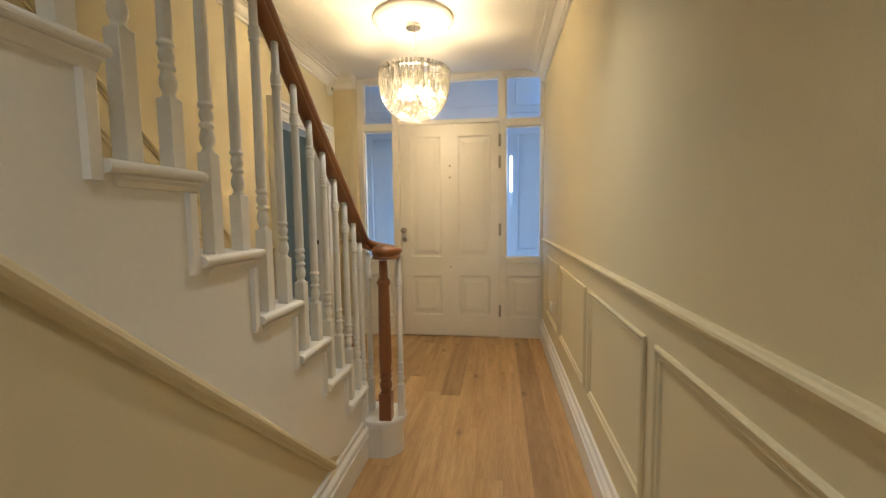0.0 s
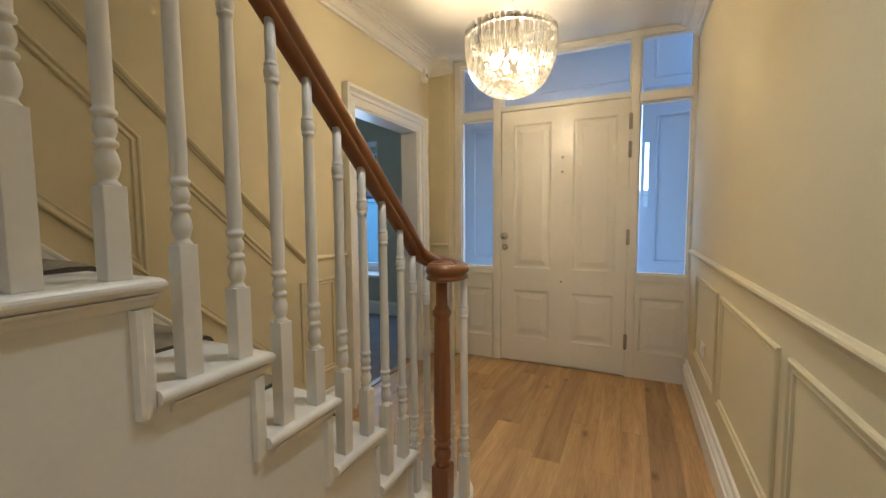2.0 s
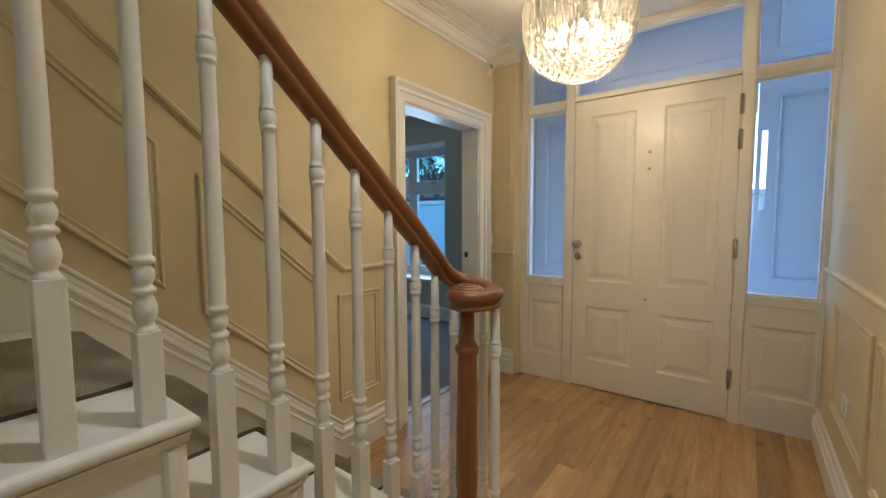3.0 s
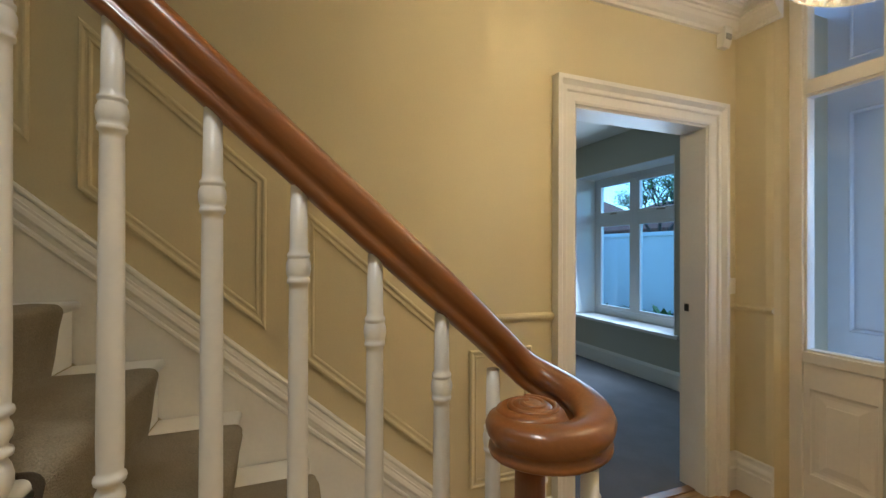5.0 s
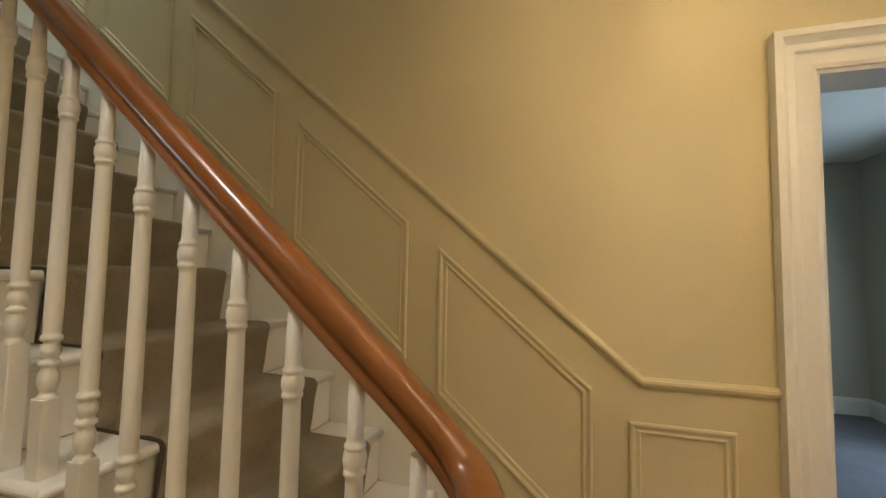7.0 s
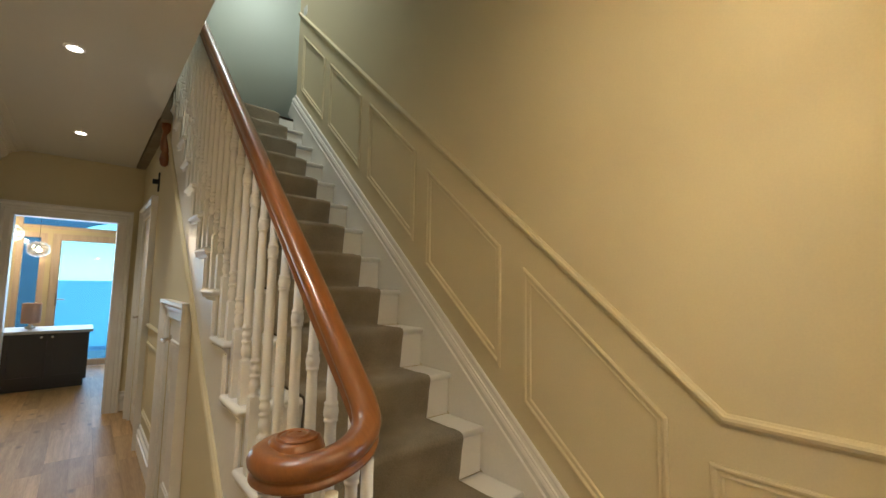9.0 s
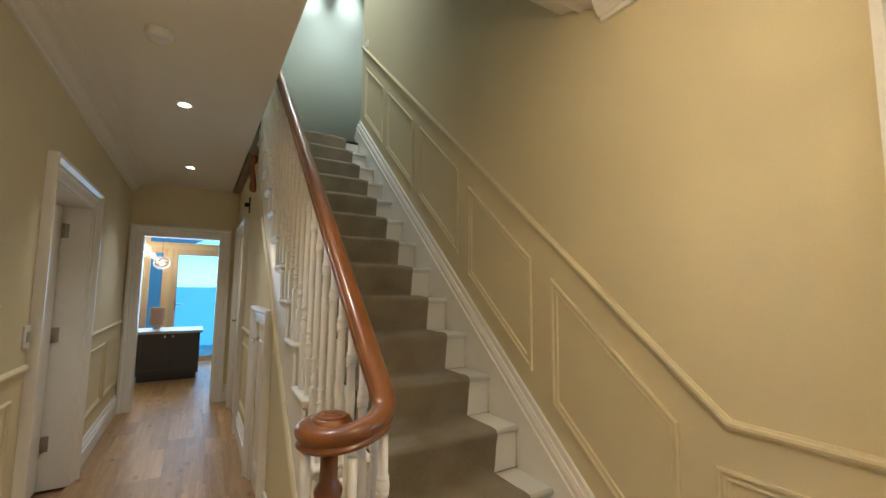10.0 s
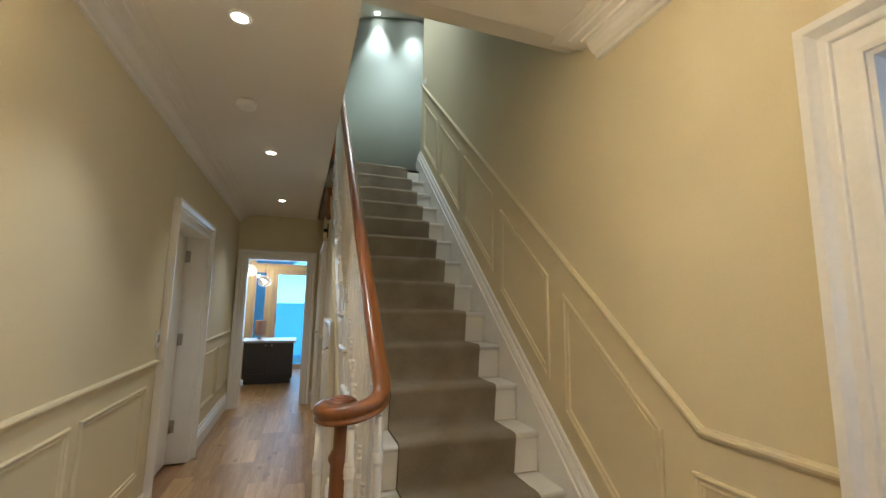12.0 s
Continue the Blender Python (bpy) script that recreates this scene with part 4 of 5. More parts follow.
moulding(bm, [(cx + RING * math.cos(a), cy + RING * math.sin(a)) for a in np.linspace(0, 2 * math.pi, 49)[:-1]], [(0.0, -0.012), (0.0, 0.004), (0.012, 0.004), (0.012, -0.012), (0.0, -0.012)], lambda a, b, p: (a, b, RT + p), True)
for a in np.linspace(0, math.pi, 4)[:-1]:
    c_, s_ = math.cos(a), math.sin(a)
    prism(bm, [(-0.225, -0.004), (0.225, -0.004), (0.225, 0.004), (-0.225, 0.004)], lambda u, v, k: (cx + u * c_ - v * s_, cy + u * s_ + v * c_, RT - 0.004 + 0.008 * k))
part("ring", bm, CHROME, chand, "chrome ring frame")


DEEP = 0.313


def dome(d):
    """Radius of the hanging glass bowl at depth d under the ring."""
    return (RING + 0.004) * max(0.0, 1.0 - (d / DEEP) ** 3.0) ** 0.5


def glass_bow(c, rad=0.0095):
    """One glass rod bent into a U over the bowl, in the upright plane that lies c off its middle."""
    low, high = 0.0, DEEP
    for _ in range(40):
        mid = (low + high) / 2
        low, high = (mid, high) if dome(mid) > c else (low, mid)
    pts = []
    for q in np.linspace(0, math.pi, 23):
        d = low * math.sin(q) ** 0.62
        w = math.sqrt(max(0.0, dome(d) ** 2 - c * c)) * (1 if q < math.pi / 2 else -1)
        pts.append(Vector((c, w, -d)))
    pts = [pts[0] + Vector((0, 0, 0.020))] + pts + [pts[-1] + Vector((0, 0, 0.020))]
    bm = new_bm()
    rings = []
    for i, p in enumerate(pts):
        t = (pts[min(i + 1, len(pts) - 1)] - pts[max(i - 1, 0)]).normalized()
        n1 = Vector((1, 0, 0))
        n2 = t.cross(n1).normalized()
        rings.append([bm.verts.new(p + (n1 * math.cos(a) + n2 * math.sin(a)) * rad) for a in np.linspace(0, 2 * math.pi, 7)[:-1]])
    for a, b in zip(rings, rings[1:]):
        for i in range(6):
            k = (i + 1) % 6
            bm.faces.new((a[i], a[k], b[k], b[i])).smooth = True
    bm.faces.new(rings[0][::-1])
    bm.faces.new(rings[-1])
    return mesh_of("glass_rod", bm, CRYSTAL)


bpy.context.view_layer.update()
for c in np.linspace(0.020, 0.214, 9):
    me = glass_bow(float(c))
    for turn in (-30, 90, 210):
        piece("glass_rod", me, chand, pose(cx, cy, RT, 0, 0, turn))
for c in np.linspace(0.120, 0.216, 6):
    me = glass_bow(float(c), 0.008)
    for turn in (30, 150, 270):
        piece("glass_rod", me, chand, pose(cx, cy, RT, 0, 0, turn))
bm = new_bm()
lathe(bm, [(0.004, -0.15), (0.0075, -0.142), (0.0075, 0.0), (0.004, 0.004)], seg=6)
drop_me = mesh_of("glass_drop", bm, CRYSTAL)
for i in range(14):
    a = 2 * math.pi * i / 14
    piece("glass_drop", drop_me, chand, pose(cx + 0.135 * math.cos(a), cy + 0.135 * math.sin(a), RT - 0.03 - 0.03 * (i % 2)))
bm = new_bm()
lathe(bm, [(0.008, 0.0), (0.015, 0.012), (0.017, 0.03), (0.012, 0.05), (0.003, 0.062)], seg=12)
bulb_me = mesh_of("bulb", bm, BULB)
for i in range(6):
    a = radians(60 * i)
    piece("bulb", bulb_me, chand, pose(cx + 0.085 * math.cos(a), cy + 0.085 * math.sin(a), RT - 0.16))
bm = new_bm()
lathe(bm, [(0.011, 0.0), (0.011, 0.115)], seg=10)
holder_me = mesh_of("lamp_holder", bm, CHROME)
for i in range(6):
    a = radians(60 * i)
    piece("lamp_holder", holder_me, chand, pose(cx + 0.085 * math.cos(a), cy + 0.085 * math.sin(a), RT - 0.12))


def downlight(x, y, z):
    t = thing("downlight", "round recessed ceiling downlight, lit", "downlight", "ceiling downlights", (x, y, z))
    bm = new_bm()
    moulding(bm, [(x + 0.032 * math.cos(a), y + 0.032 * math.sin(a)) for a in np.linspace(0, -2 * math.pi, 25)[:-1]], [(0.0, -0.001), (0.0, -0.004), (0.008, -0.006), (0.014, -0.001)], lambda a, b, p: (a, b, z + p), True)
    part("trim_ring", bm, WHITE, t)
    bm = new_bm()
    lathe(bm, [(0.032, -0.002), (0.032, -0.0005)], x, y, z, 24)
    part("lens", bm, SPOT_GLOW, t, "glowing lens")


for sx, sy in SPOTS:
    downlight(sx, sy, CEIL)
# the last of these fittings is unseen and only goes with the added beam
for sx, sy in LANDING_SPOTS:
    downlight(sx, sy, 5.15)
smoke = thing("smoke_alarm", "round white smoke alarm on the ceiling", "smoke alarm", at=(0.485, 0.89, CEIL))
bm = new_bm()
lathe(bm, [(0.034, -0.036), (0.05, -0.034), (0.055, -0.022), (0.052, -0.018), (0.055, -0.014), (0.055, 0.0)], 0.485, 0.89, CEIL, 32)
part("cover", bm, PLASTIC, smoke)
bm = new_bm()
lathe(bm, [(0.008, -0.038), (0.012, -0.036), (0.012, -0.034)], 0.485, 0.89, CEIL, 16)
part("button", bm, PLASTIC, smoke)

# ---------------------------------------------------------------- wall fittings
pir = thing("alarm_sensor", "small white motion sensor high on the wall", "sensor", at=(XL, 3.90, 2.37))
bm = new_bm()
prism(bm, [(0.0, -0.06), (0.03, -0.06), (0.042, -0.03), (0.046, 0.03), (0.036, 0.06), (0.0, 0.062)], lambda a, b, s: (XL + a, 3.875 + 0.055 * s, 2.40 + b))
part("body", bm, PLASTIC, pir)
bm = new_bm()
prism(bm, [(0.038, -0.02), (0.048, -0.018), (0.050, 0.008), (0.044, 0.012)], lambda a, b, s: (XL + a, 3.885 + 0.035 * s, 2.395 + b))
part("lens", bm, GREY_PLASTIC, pir)


def light_switch(name, y, z, lift, w, h, label):
    t = thing(name, label, "switch", at=lift(y, z, 0))
    bm = new_bm()
    for s, p in ((0.0, 0.008),):
        prism(bm, [(y - w / 2, z - h / 2), (y + w / 2, z - h / 2), (y + w / 2, z + h / 2), (y - w / 2, z + h / 2)], lambda a, b, k: lift(a, b, p * k))
    bmesh.ops.bevel(bm, geom=bm.edges[:], offset=0.002, segments=2, affect="EDGES")
    part("plate", bm, PLASTIC, t)
    bm = new_bm()
    prism(bm, [(y - w * 0.18, z - h * 0.22), (y + w * 0.18, z - h * 0.22), (y + w * 0.18, z + h * 0.22), (y - w * 0.18, z + h * 0.22)], lambda a, b, k: lift(a, b, 0.006 + 0.006 * k))
    part("rocker", bm, GREY_PLASTIC if name == "thermostat" else PLASTIC, t)


light_switch("light_switch", 3.975, 1.085, left, 0.075, 0.085, "white plastic light switch beside the room door")
light_switch("thermostat", 0.395, 1.115, right, 0.086, 0.11, "white wall control with a grey key beside the door")
light_switch("wall_socket", 3.42, 0.47, right, 0.12, 0.075, "white socket plate low on the panelled wall")
light_switch("light_switch", -0.62, 3.78, left, 0.075, 0.085, "white plastic switch at the top of the stairs")

# ---------------------------------------------------------------- side door in the passage
bm = new_bm()
box(bm, XR + 0.150, XR + 0.199, SD[0] + 0.032, SD[1] - 0.016, 0.008, SD[3] - 0.024, 0.002)
side_door = setting("door_side", bm, WHITE, "white side door set back in its frame, closed", "door")
for hz in (0.30, 1.02, 1.74):
    bm = new_bm()
    box(bm, XR + 0.112, XR + 0.150, SD[0] + 0.010, SD[0] + 0.018, hz - 0.05, hz + 0.05, 0.002)
    lathe(bm, [(0.008, -0.052), (0.008, 0.052)], XR + 0.142, SD[0] + 0.0225, hz, 10)
    part("hinge", bm, STEEL, side_door, "satin steel hinge")

# ---------------------------------------------------------------- carpeted room behind the first doorway
RX0, RX1, RY0, RY1 = -4.75, XL - 0.14, 0.6, 5.08
WIN = (-3.68, -2.30, 0.50, 2.16)
wall_y("wall_room_front", RY1, RY1 + 0.40, RX0 - 0.2, RX1, 0.0, 2.70, [WIN], ROOM_PAINT, "grey green wall round the room window")
bm = new_bm()
box(bm, RX0 - 0.2, RX0, RY0 - 0.15, RY1, 0.0, 2.70)
setting("wall_room_side", bm, ROOM_PAINT, "grey green side wall of the room", "wall")
bm = new_bm()
box(bm, RX0, RX1, RY0 - 0.15, RY0, 0.0, 2.70)
setting("wall_room_rear", bm, ROOM_PAINT, "grey green rear wall of the room", "wall")
bm = new_bm()
box(bm, RX1 - 0.012, RX1 - 0.002, RY0, RD[0] - 0.13, 0.0, 2.70)
box(bm, RX1 - 0.012, RX1 - 0.002, RD[1] + 0.13, RY1, 0.0, 2.70)
box(bm, RX1 - 0.012, RX1 - 0.002, RD[0] - 0.13, RD[1] + 0.13, RD[3] + 0.13, 2.70)
box(bm, RX1 - 0.002, XL - 0.001, 4.262, RY1, 0.0, 2.70)
setting("wall_room_inner", bm, ROOM_PAINT, "grey green inner wall of the room", "wall")
bm = new_bm()
box(bm, RX0, RX1, RY0, RY1, 2.53, 2.70)
setting("ceiling_room", bm, CEILING_PAINT, "white ceiling of the carpeted room", "ceiling")
bm = new_bm()
box(bm, RX0, RX1 + 0.06, RY0, RY1, -0.2, 0.004)
setting("floor_room", bm, ROOM_CARPET, "blue grey fitted carpet", "floor")
bm = new_bm()
box(bm, RX1 + 0.045, RX1 + 0.09, RD[0] + 0.014, RD[1] - 0.014, 0.0, 0.009, 0.002)
setting("trim_threshold", bm, THRESHOLD, "oak threshold strip between carpet and oak", "threshold")
trim("baseboard_room", [(RX0, 0.17), (RX1, 0.17)], [(0.0, 0.0), (-0.01, 0.008), (-0.03, 0.016), (-0.17, 0.016), (-0.17, 0.0)], lambda a, b, p: (a, RY1 - p, b), "white baseboard under the window", WHITE, "baseboard")
trim("baseboard_room_side", [(RY0, 0.17), (RY1, 0.17)], [(0.0, 0.0), (-0.01, 0.008), (-0.03, 0.016), (-0.17, 0.016), (-0.17, 0.0)], lambda a, b, p: (RX0 + p, a, b), "white baseboard of the room", WHITE, "baseboard")

WY = RY1 + 0.29
win = thing("window_room", "white framed casement window with two tall panes and top lights", "window", at=((WIN[0] + WIN[1]) / 2, WY, WIN[2]), kind="structure")
bm = new_bm()
x0, x1, z0, z1 = WIN
MX = (-3.125, -2.985)
BAR = (1.60, 1.71)
box(bm, x0, x0 + 0.07, WY, WY + 0.07, z0, z1, 0.004)
box(bm, x1 - 0.07, x1, WY, WY + 0.07, z0, z1, 0.004)
box(bm, x0 + 0.07, x1 - 0.07, WY, WY + 0.07, z0, z0 + 0.085, 0.004)
box(bm, x0 + 0.07, x1 - 0.07, WY, WY + 0.07, z1 - 0.075, z1, 0.004)
box(bm, MX[0] + 0.03, MX[1] - 0.03, WY + 0.001, WY + 0.069, z0 + 0.085, z1 - 0.075, 0.004)
box(bm, x0 + 0.07, MX[0] + 0.03, WY + 0.001, WY + 0.069, *BAR, 0.004)
box(bm, MX[1] - 0.03, x1 - 0.07, WY + 0.001, WY + 0.069, *BAR, 0.004)
part("window_frame", bm, UPVC, win)
for a, b in ((x0 + 0.07, MX[0] + 0.03), (MX[1] - 0.03, x1 - 0.07)):
    for c, d in ((z0 + 0.085, BAR[0]), (BAR[1], z1 - 0.075)):
        bm = new_bm()
        moulding(bm, [(a, c), (b, c), (b, d), (a, d)], [(0.0, 0.006), (0.028, 0.006), (0.03, 0.0), (0.03, -0.04), (0.0, -0.04)], lambda u, v, p: (u, WY + 0.012 - p, v), True)
        part("sash", bm, UPVC, win)
        pane_y("pane", a + 0.025, b - 0.025, c + 0.025, d - 0.025, WY + 0.03, win, ROOM_GLASS)
    bm = new_bm()
    box(bm, (a + b) / 2 - 0.05, (a + b) / 2 + 0.05, WY - 0.02, WY - 0.006, BAR[1] - 0.004, BAR[1] + 0.012, 0.003)
    part("window_stay", bm, STEEL, win, "steel casement stay")
bm = new_bm()
box(bm, x0 - 0.05, x1 + 0.05, RY1 - 0.045, WY - 0.002, z0 - 0.03, z0 + 0.002, 0.006)
part("window_sill", bm, WHITE, win, "white painted window board")
bm = new_bm()
for u in (x0 + 0.003, x1 - 0.003):
    box(bm, u - 0.004, u + 0.004, RY1 - 0.003, WY, z0 + 0.003, z1)
box(bm, x0, x1, RY1 - 0.003, WY, z1 - 0.006, z1 + 0.002)
part("reveal", bm, WHITE, win, "white window reveal")
bm = new_bm()
box(bm, XL - 0.115, XL - 0.09, RD[1] - 0.016, RD[1] - 0.0115, 0.945, 0.985, 0.001)
setting("trim_keep", bm, BLACK, "dark metal lock keep on the door lining", "lock keep")

# ---------------------------------------------------------------- garden outside the window
bm = new_bm()
box(bm, -150, 150, 4.45, 300, -0.6, -0.28)
ground = setting("ground", bm, TARMAC, "grey ground outside", "ground")
garden_wall = thing("garden_wall", "white rendered garden wall with a coping", "garden wall", at=(-5, 8.1, -0.3))
bm = new_bm()
box(bm, -14, 8, 8.1, 8.3, -0.3, 1.55)
part("wall", bm, RENDER_WALL, garden_wall)
bm = new_bm()
box(bm, -14, 8, 8.05, 8.35, 1.55, 1.63, 0.015)
part("coping", bm, RENDER_WALL, garden_wall)
bm = new_bm()
box(bm, -7.1, -6.75, 5.5, 8.1, -0.3, 1.7)
part("pier", bm, RENDER_WALL, garden_wall)
bed = thing("flower_bed", "dark soil bed at the foot of the wall", "flower bed", at=(-4, 7.4, -0.28))
bm = new_bm()
bmesh.ops.create_grid(bm, x_segments=40, y_segments=12, size=1)
for v in bm.verts:
    v.co = Vector((-4.2 + v.co.x * 2.6, 7.15 + v.co.y * 0.94, 0.16 + 0.10 * noise.noise((v.co.x * 6, v.co.y * 4, 0)) - 0.50 * max(abs(v.co.x), -v.co.y, 0.0) ** 8))
part("soil", bm, SOIL, bed)


def leafy_plant(x, y, z, h, count, seed, label):
    rnd = random.Random(seed)
    t = thing("garden_plant", label, "plant", "garden plants", (x, y, z))
    bm = new_bm()
    for i in range(count):
        a, tilt, ln = rnd.uniform(0, 6.283), rnd.uniform(0.25, 1.1), h * rnd.uniform(0.6, 1.0)
        w = ln * 0.16
        rows = []
        for s in (0.0, 0.3, 0.65, 1.0):
            r = ln * math.sin(tilt * (0.4 + 0.9 * s)) * s
            zz = ln * math.cos(tilt * (0.4 + 0.9 * s)) * s
            ww = w * (0.35 + 1.6 * s * (1 - s) * 1.6) if s < 1 else 0.004
            c, q = math.cos(a), math.sin(a)
            rows.append((bm.verts.new((x + r * c - ww * q, y + r * q + ww * c, z + zz)), bm.verts.new((x + r * c + ww * q, y + r * q - ww * c, z + zz))))
        for p, q in zip(rows, rows[1:]):
            bm.faces.new((p[0], p[1], q[1], q[0]))
    part("leaves", bm, LEAF, t)


for i, (px, py, hh) in enumerate(((-3.70, 6.55, 0.60), (-4.75, 7.1, 0.36), (-5.5, 7.2, 0.30), (-2.9, 7.2, 0.45))):
    leafy_plant(px, py, 0.10, hh, 26, i, "green leafy plant in the flower bed")


def house(x, y, w, d, eaves, ridge, wall_mat, label, upper=True):
    t = thing("house", label, "house", "houses beyond the wall", (x, y, -0.3))
    bm = new_bm()
    box(bm, x - w / 2, x + w / 2, y, y + d, -0.3, eaves)
    part("wall", bm, wall_mat, t)
    bm = new_bm()
    e = 0.4
    pts = [(x - w / 2 - e, y - e, eaves), (x + w / 2 + e, y - e, eaves), (x + w / 2 + e, y + d + e, eaves), (x - w / 2 - e, y + d + e, eaves)]
    lo = [bm.verts.new(p) for p in pts]
    hi = [bm.verts.new((p[0], p[1], eaves - 0.15)) for p in pts]
    r0, r1 = bm.verts.new((x - w / 4, y + d / 2, ridge)), bm.verts.new((x + w / 4, y + d / 2, ridge))
    for f in ((lo[0], lo[1], r1, r0), (lo[1], lo[2], r1), (lo[2], lo[3], r0, r1), (lo[3], lo[0], r0)):
        bm.faces.new(f)
    bm.faces.new(hi)
    for i in range(4):
        bm.faces.new((lo[i], lo[(i + 1) % 4], hi[(i + 1) % 4], hi[i]))
    part("roof", bm, ROOF, t)
    levels = (0.9, 3.5) if eaves > 4 else (0.9,)
    for zz in levels:
        for i in range(3):
            wx = x - w / 2 + w * (i + 0.5) / 3
            bm = new_bm()
            box(bm, wx - 0.6, wx + 0.6, y - 0.03, y + 0.02, zz, zz + 1.25)
            wd = part("window", bm, UPVC, t)
            bm = new_bm()
            box(bm, wx - 0.52, wx - 0.03, y - 0.04, y - 0.03, zz + 0.08, zz + 1.17)
            box(bm, wx + 0.03, wx + 0.52, y - 0.04, y - 0.03, zz + 0.08, zz + 1.17)
            part("pane", bm, BLACK, wd)


house(-9.5, 24, 9, 7, 5.0, 7.4, RENDER_WALL, "white two-storey house with a hipped tiled roof")
house(-22, 26, 9, 7, 2.9, 5.2, BRICKWORK, "low house with a red tiled roof")
house(-33, 24, 9, 7, 4.6, 6.8, BRICKWORK, "red brick house with a tiled roof")


def tree(x, y, z, h, seed, leaves):
    rnd = random.Random(seed)
    t = thing("tree", "bare winter tree with a thin crown beyond the wall", "tree", "trees beyond the wall", (x, y, z))
    bm = new_bm()
    tips = []

    def limb(p, q, r0, r1):
        d = (q - p).normalized()
        s = d.orthogonal().normalized()
        u = d.cross(s)
        a = [bm.verts.new(p + (s * math.cos(i * 1.047) + u * math.sin(i * 1.047)) * r0) for i in range(6)]
        b = [bm.verts.new(q + (s * math.cos(i * 1.047) + u * math.sin(i * 1.047)) * r1) for i in range(6)]
        for i in range(6):
            bm.faces.new((a[i], a[(i + 1) % 6], b[(i + 1) % 6], b[i]))

    def grow(p, d, ln, r, depth):
        q = p + d * ln
        limb(p, q, r, r * 0.68)
        if depth == 0:
            tips.append(q)
            return
        for _ in range(3 if depth > 1 else 4):
            e = (d + Vector((rnd.uniform(-0.75, 0.75), rnd.uniform(-0.75, 0.75), rnd.uniform(-0.15, 0.6)))).normalized()
            grow(q, e, ln * rnd.uniform(0.6, 0.82), r * 0.6, depth - 1)

    grow(Vector((x, y, z)), Vector((0.03, 0, 1)), h * 0.3, h * 0.028, 4)
    part("trunk", bm, BARK, t)
    bm = new_bm()
    for q in tips:
        for _ in range(leaves * 3):
            c = q + Vector((rnd.gauss(0, 0.3), rnd.gauss(0, 0.3), rnd.gauss(0, 0.25)))
            a = Vector((rnd.uniform(-1, 1), rnd.uniform(-1, 1), rnd.uniform(-1, 1))).normalized() * 0.06
            b = a.orthogonal() * 0.5
            bm.faces.new([bm.verts.new(c + v) for v in (a, b, -a, -b)])
    part("crown", bm, LEAF, t)


for i, (px, py, hh, lf) in enumerate(((-13.5, 20, 6.2, 3), (-17.5, 22, 6.8, 7), (-26, 21, 7.0, 2), (-19.5, 30, 8.5, 9), (-11, 31, 9.0, 4))):
    tree(px, py, -0.3, hh, i + 3, lf)

# ---------------------------------------------------------------- kitchen beyond the passage
KY = -5.65
bm = new_bm()
framed_face(bm, -2.2, 2.6, 0.0, 2.75, [(-0.35, 0.68, 0.0, 2.02), (0.74, 1.06, 0.0, 2.02), (-0.35, 1.06, 2.09, 2.42)], KY - 0.2, KY)
setting("wall_kitchen_end", bm, PAINT, "cream wall with glazed garden doors", "wall")
bm = new_bm()
box(bm, -2.35, -2.2, KY - 0.2, YB - 0.14, 0.0, 2.75)
box(bm, 2.6, 2.75, KY - 0.2, YB - 0.14, 0.0, 2.75)
setting("wall_kitchen_sides", bm, PAINT, "cream kitchen walls", "wall")
bm = new_bm()
box(bm, -2.2, 2.6, KY, YB - 0.14, 2.53, 2.75)
setting("ceiling_kitchen", bm, CEILING_PAINT, "white kitchen ceiling", "ceiling")
WOODFRAME = wood("pale timber door frame", (0.56, 0.44, 0.33), (0.72, 0.60, 0.48), "z", 0.4, 0.1)
gd = thing("window_garden_doors", "pale timber glazed garden doors looking out to sea", "glazed door", at=(0.4, KY, 0), kind="structure")
for a, b, c, d in ((-0.35, 0.68, 0.0, 2.02), (0.74, 1.06, 0.0, 2.02), (-0.35, 1.06, 2.09, 2.42)):
    bm = new_bm()
    m = (0.10 if b < 0.7 else 0.07) if d < 2.1 else 0.05
    moulding(bm, [(a, c), (b, c), (b, d), (a, d)], [(0.0, 0.0), (0.0, 0.03), (m - 0.01, 0.03), (m, 0.02), (m, -0.03), (0.0, -0.03)], lambda u, v, p: (u, KY - 0.05 + p, v), True)
    fr = part("door_leaf_frame" if d < 2.1 else "transom_frame", bm, WOODFRAME, gd)
    bm = new_bm()
    box(bm, a + m - 0.01, b - m + 0.01, KY - 0.056, KY - 0.05, c + m - 0.01, d - m + 0.01)
    pn = part("pane", bm, SEA_GLASS, fr)
    pn.visible_shadow = False
bm = new_bm()
box(bm, 0.575, 0.60, KY - 0.02, KY - 0.008, 0.93, 1.12, 0.003)
sweep(bm, [(0.588 - s, KY + 0.03, 1.03) for s in (0.0, 0.05, 0.1)], [(0.008 * math.cos(q), 0.008 * math.sin(q)) for q in np.linspace(0, 2 * math.pi, 9)[:-1]])
box(bm, 0.58, 0.596, KY - 0.01, KY + 0.035, 1.022, 1.038)
part("handle", bm, STEEL, gd, "steel lever handle")

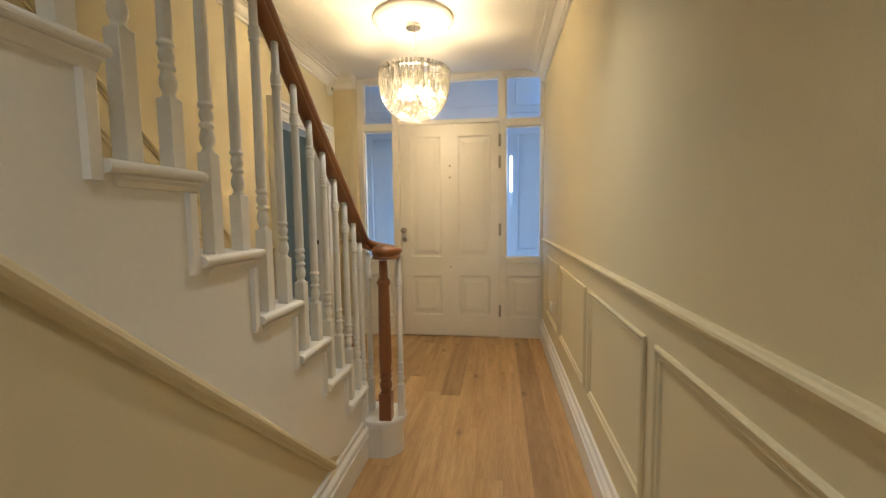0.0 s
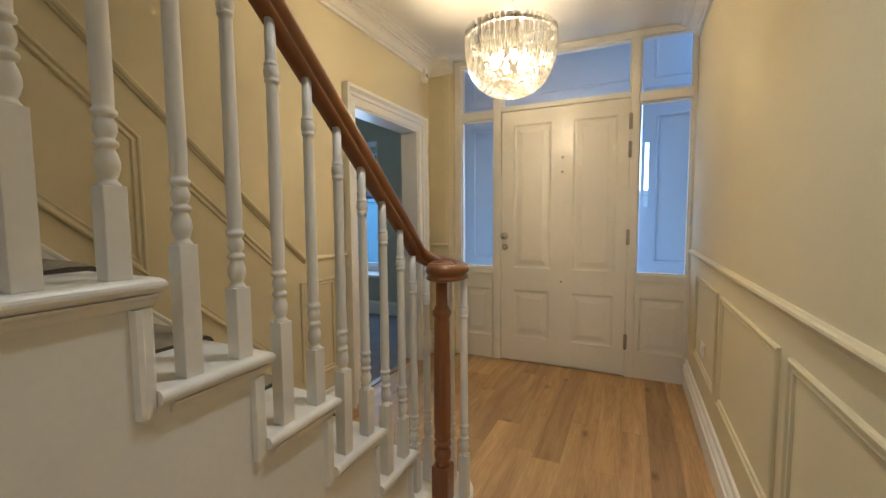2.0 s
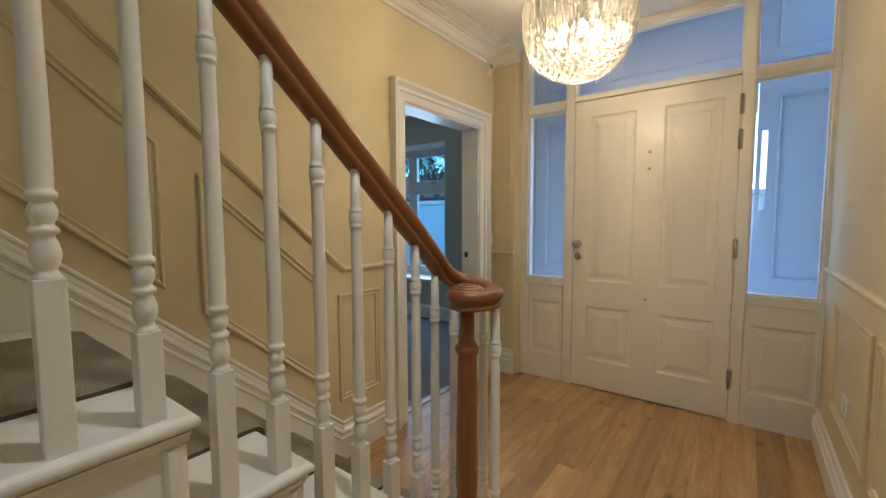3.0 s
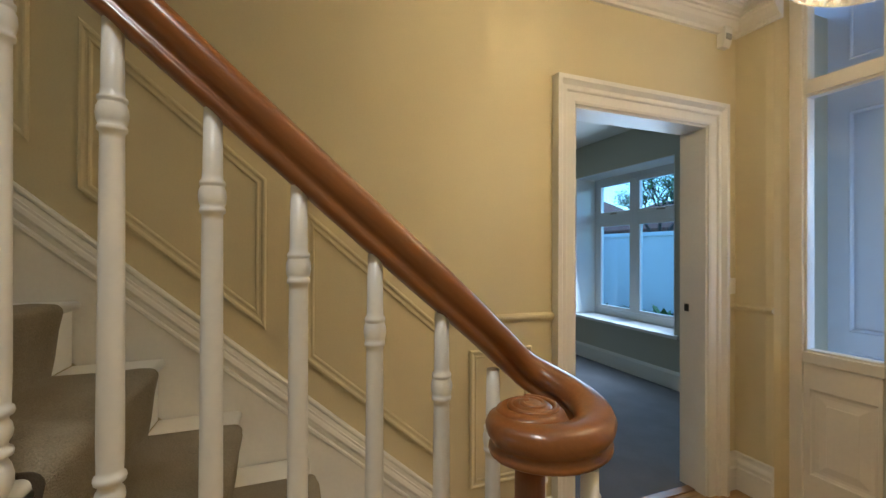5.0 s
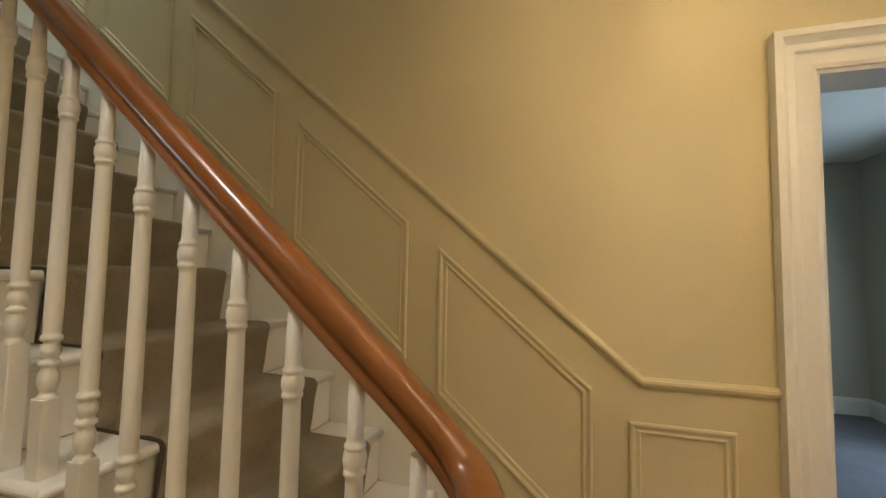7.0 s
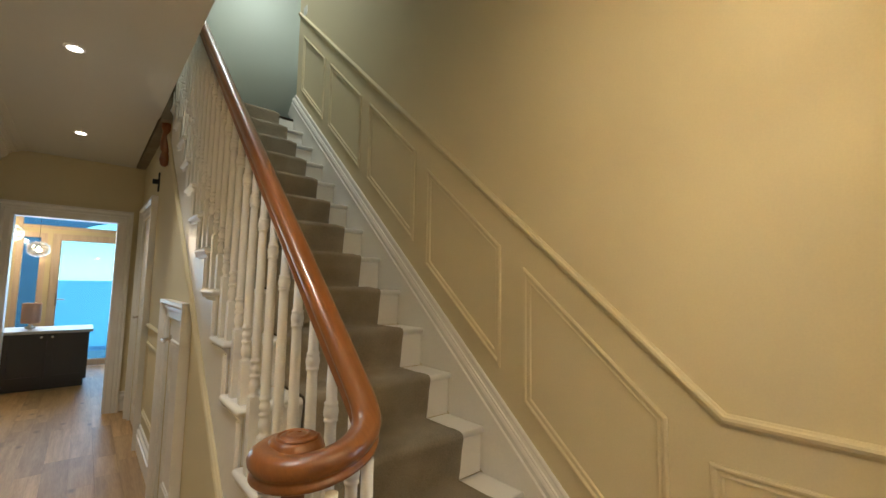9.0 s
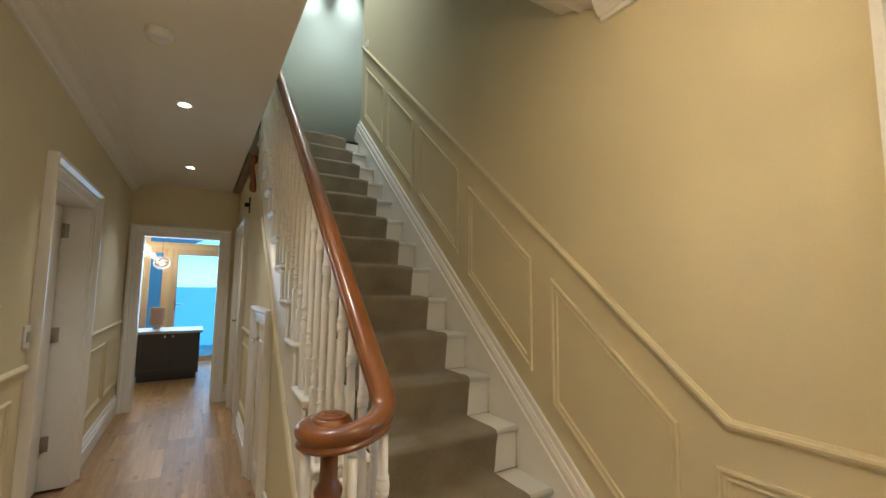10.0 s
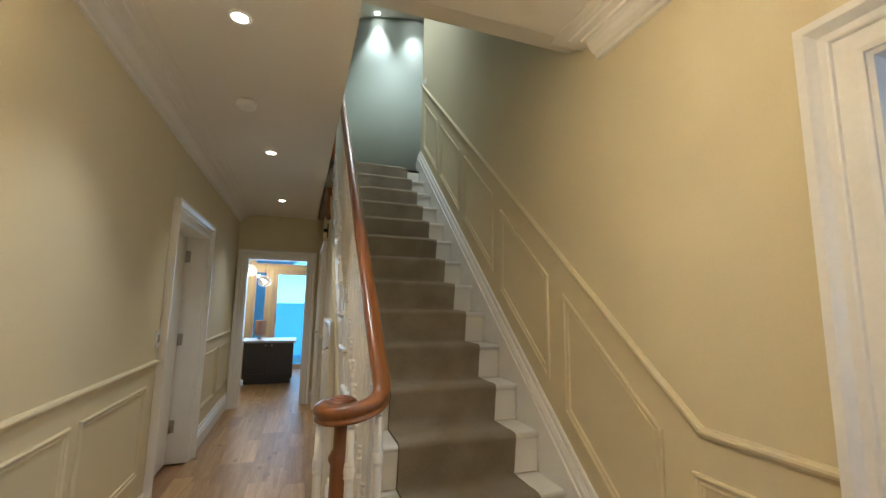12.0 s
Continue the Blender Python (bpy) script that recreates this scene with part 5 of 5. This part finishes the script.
isl = thing("kitchen_unit", "charcoal painted kitchen unit with two doors and round knobs", "cabinet", at=(0.6, -4.10, 0))
bm = new_bm()
box(bm, 0.185, 0.96, -4.70, -4.12, 0.09, 0.675)
box(bm, 0.21, 0.93, -4.68, -4.16, 0.0, 0.09)
part("body", bm, CABINET, isl)
for a, b, kx in ((0.187, 0.570, 0.525), (0.574, 0.958, 0.620)):
    bm = new_bm()
    h = [(a + 0.06, b - 0.06, 0.17, 0.61)]
    framed_face(bm, a, b, 0.105, 0.67, h, -4.118, -4.098)
    box(bm, a, b, -4.1199, -4.110, 0.106, 0.669)
    dr = part("door", bm, CABINET, isl)
    turned("knob", [(0.008, 0.0), (0.007, 0.012), (0.016, 0.018), (0.017, 0.026), (0.008, 0.031)], (kx, -4.098, 0.632), "y", CHROME, dr, "round chrome knob")
bm = new_bm()
box(bm, 0.15, 1.03, -4.74, -4.07, 0.675, 0.710, 0.004)
tagged(part("worktop", bm, STONE), "pale stone worktop with a thin edge", "worktop")


def pendant(x, y, z):
    t = thing("pendant_lamp", "round ribbed glass pendant lamp, lit", "pendant lamp", "kitchen pendants", (x, y, 2.53))
    bm = new_bm()
    lathe(bm, [(0.002, z + 0.12 - 2.53), (0.002, 0.0)], x, y, 2.53, 8)
    part("flex", bm, BLACK, t)
    bm = new_bm()
    lathe(bm, [(0.03, -0.105), (0.08, -0.085), (0.11, -0.045), (0.12, 0.0), (0.11, 0.045), (0.08, 0.085), (0.035, 0.11)], x, y, z, 20)
    g = part("globe", bm, CRYSTAL, t, "clear ribbed glass globe")
    bm = new_bm()
    lathe(bm, [(0.008, -0.03), (0.02, -0.01), (0.02, 0.01), (0.008, 0.03)], x, y, z, 14)
    part("bulb", bm, BULB, t)
    bm = new_bm()
    for zz in (-0.05, 0.0, 0.05):
        rr = math.sqrt(0.122 ** 2 - zz ** 2)
        moulding(bm, [(x + rr * math.cos(q), y + rr * math.sin(q)) for q in np.linspace(0, 2 * math.pi, 25)[:-1]], [(0.0, -0.004), (0.0, 0.004), (0.006, 0.004), (0.006, -0.004), (0.0, -0.004)], lambda u, v, p: (u, v, z + zz + p), True)
    part("bands", bm, CHROME, t)


pendant(1.04, -4.9, 1.93)
# added globe in place of the first one's reflection in the door glass
pendant(0.79, -5.1, 1.74)
tl = thing("table_lamp", "terracotta shaded lamp standing on the worktop end", "table lamp", at=(0.76, -4.55, 0.71))
bm = new_bm()
lathe(bm, [(0.05, 0.0), (0.05, 0.012), (0.014, 0.03), (0.026, 0.08), (0.022, 0.14), (0.008, 0.17)], 0.76, -4.55, 0.71, 16)
part("base", bm, PLASTIC, tl)
bm = new_bm()
lathe(bm, [(0.088, 0.06), (0.092, 0.065), (0.092, 0.31), (0.088, 0.315)], 0.76, -4.55, 0.71, 20)
part("shade", bm, SHADE, tl)

# terrace, arch and sea beyond the garden doors
bm = new_bm()
box(bm, -6, 8, -8.2, KY - 0.2, -0.25, -0.02)
setting("terrace", bm, PORCH, "stone terrace outside the kitchen", "pavement")
arch = thing("terrace_arch", "blue grey rendered arch in front of the terrace", "arch", at=(0.2, -7.6, -0.02))
bm = new_bm()
xs = [-0.35 - 1.25 * math.cos(q) for q in np.linspace(0, math.pi, 25)]
hs = [1.55 + 0.95 * math.sin(q) for q in np.linspace(0, math.pi, 25)]
cells = [[(-2.6, -0.02), (xs[0], -0.02), (xs[0], hs[0]), (xs[0], 3.3), (-2.6, 3.3)], [(xs[-1], -0.02), (1.9, -0.02), (1.9, 3.3), (xs[-1], 3.3), (xs[-1], hs[-1])]]
cells += [[(xs[i], hs[i]), (xs[i + 1], hs[i + 1]), (xs[i + 1], 3.3), (xs[i], 3.3)] for i in range(24)]
sheet(bm, cells, lambda a, b, p: (a, -7.6 - p, b), 0.25)
part("arch_wall", bm, PORCH, arch)
bm = new_bm()
box(bm, -900, 900, -3000, -14, -6.2, -6.0)
setting("water", bm, SEA, "calm turquoise sea", "sea")

# ---------------------------------------------------------------- outer shell that closes the place
bm = new_bm()
box(bm, XR + 0.25, 2.6, YB, 4.25, 0.0, 0.002)
box(bm, 2.6, 2.7, YB, 4.25, 0.0, 2.53)
box(bm, XR + 0.25, 2.6, YB, 4.25, 2.53, 2.6)
box(bm, XR + 0.25, 2.6, 4.25, 4.35, 0.0, 2.53)
setting("wall_side_room", bm, ROOM_PAINT, "plain walls of the closed side room", "wall")

# ---------------------------------------------------------------- oak boards, one by one
rnd = random.Random(11)
BW = 0.135
bpy.context.view_layer.update()
boards = {}


def board_mesh(w, ln):
    bm = new_bm()
    g = 0.0002
    box(bm, -w / 2 + g, w / 2 - g, -ln / 2 + g, ln / 2 - g, -0.016, 0.0)
    top = [f for f in bm.faces if f.calc_center_median().z > -0.001]
    bmesh.ops.bevel(bm, geom=[e for e in top[0].edges], offset=0.0005, segments=1, affect="EDGES")
    return mesh_of("plank", bm, OAK)


LENS = (0.4, 0.6, 0.85, 1.1, 1.4)
row_x = XR - BW / 2
while row_x > XL - 0.1:
    y = 4.13
    first = True
    while y > KY + 0.01:
        ln = rnd.choice((0.25, 0.4, 0.6, 0.9)) if first else rnd.choice(LENS)
        ln = round(min(ln, y - KY), 3)
        first = False
        key = ln
        if key not in boards:
            boards[key] = board_mesh(BW, ln)
        if not (row_x < -0.2 and y < 2.0):
            ob = new("plank", boards[key])
            ob.parent = floor
            ob.location = (row_x, y - ln / 2, 0.0)
        y -= ln
    row_x -= BW
bm = new_bm()
row_x = XR + BW / 2
while row_x < 2.6:
    y = YB - 0.14
    while y > KY:
        ln = rnd.choice(LENS)
        box(bm, row_x - BW / 2 + 0.001, row_x + BW / 2 - 0.001, max(KY, y - ln) + 0.001, y - 0.001, -0.016, 0.0)
        y -= ln
    row_x += BW
tagged(part("planks_kitchen", bm, OAK, floor), kind="stuff")
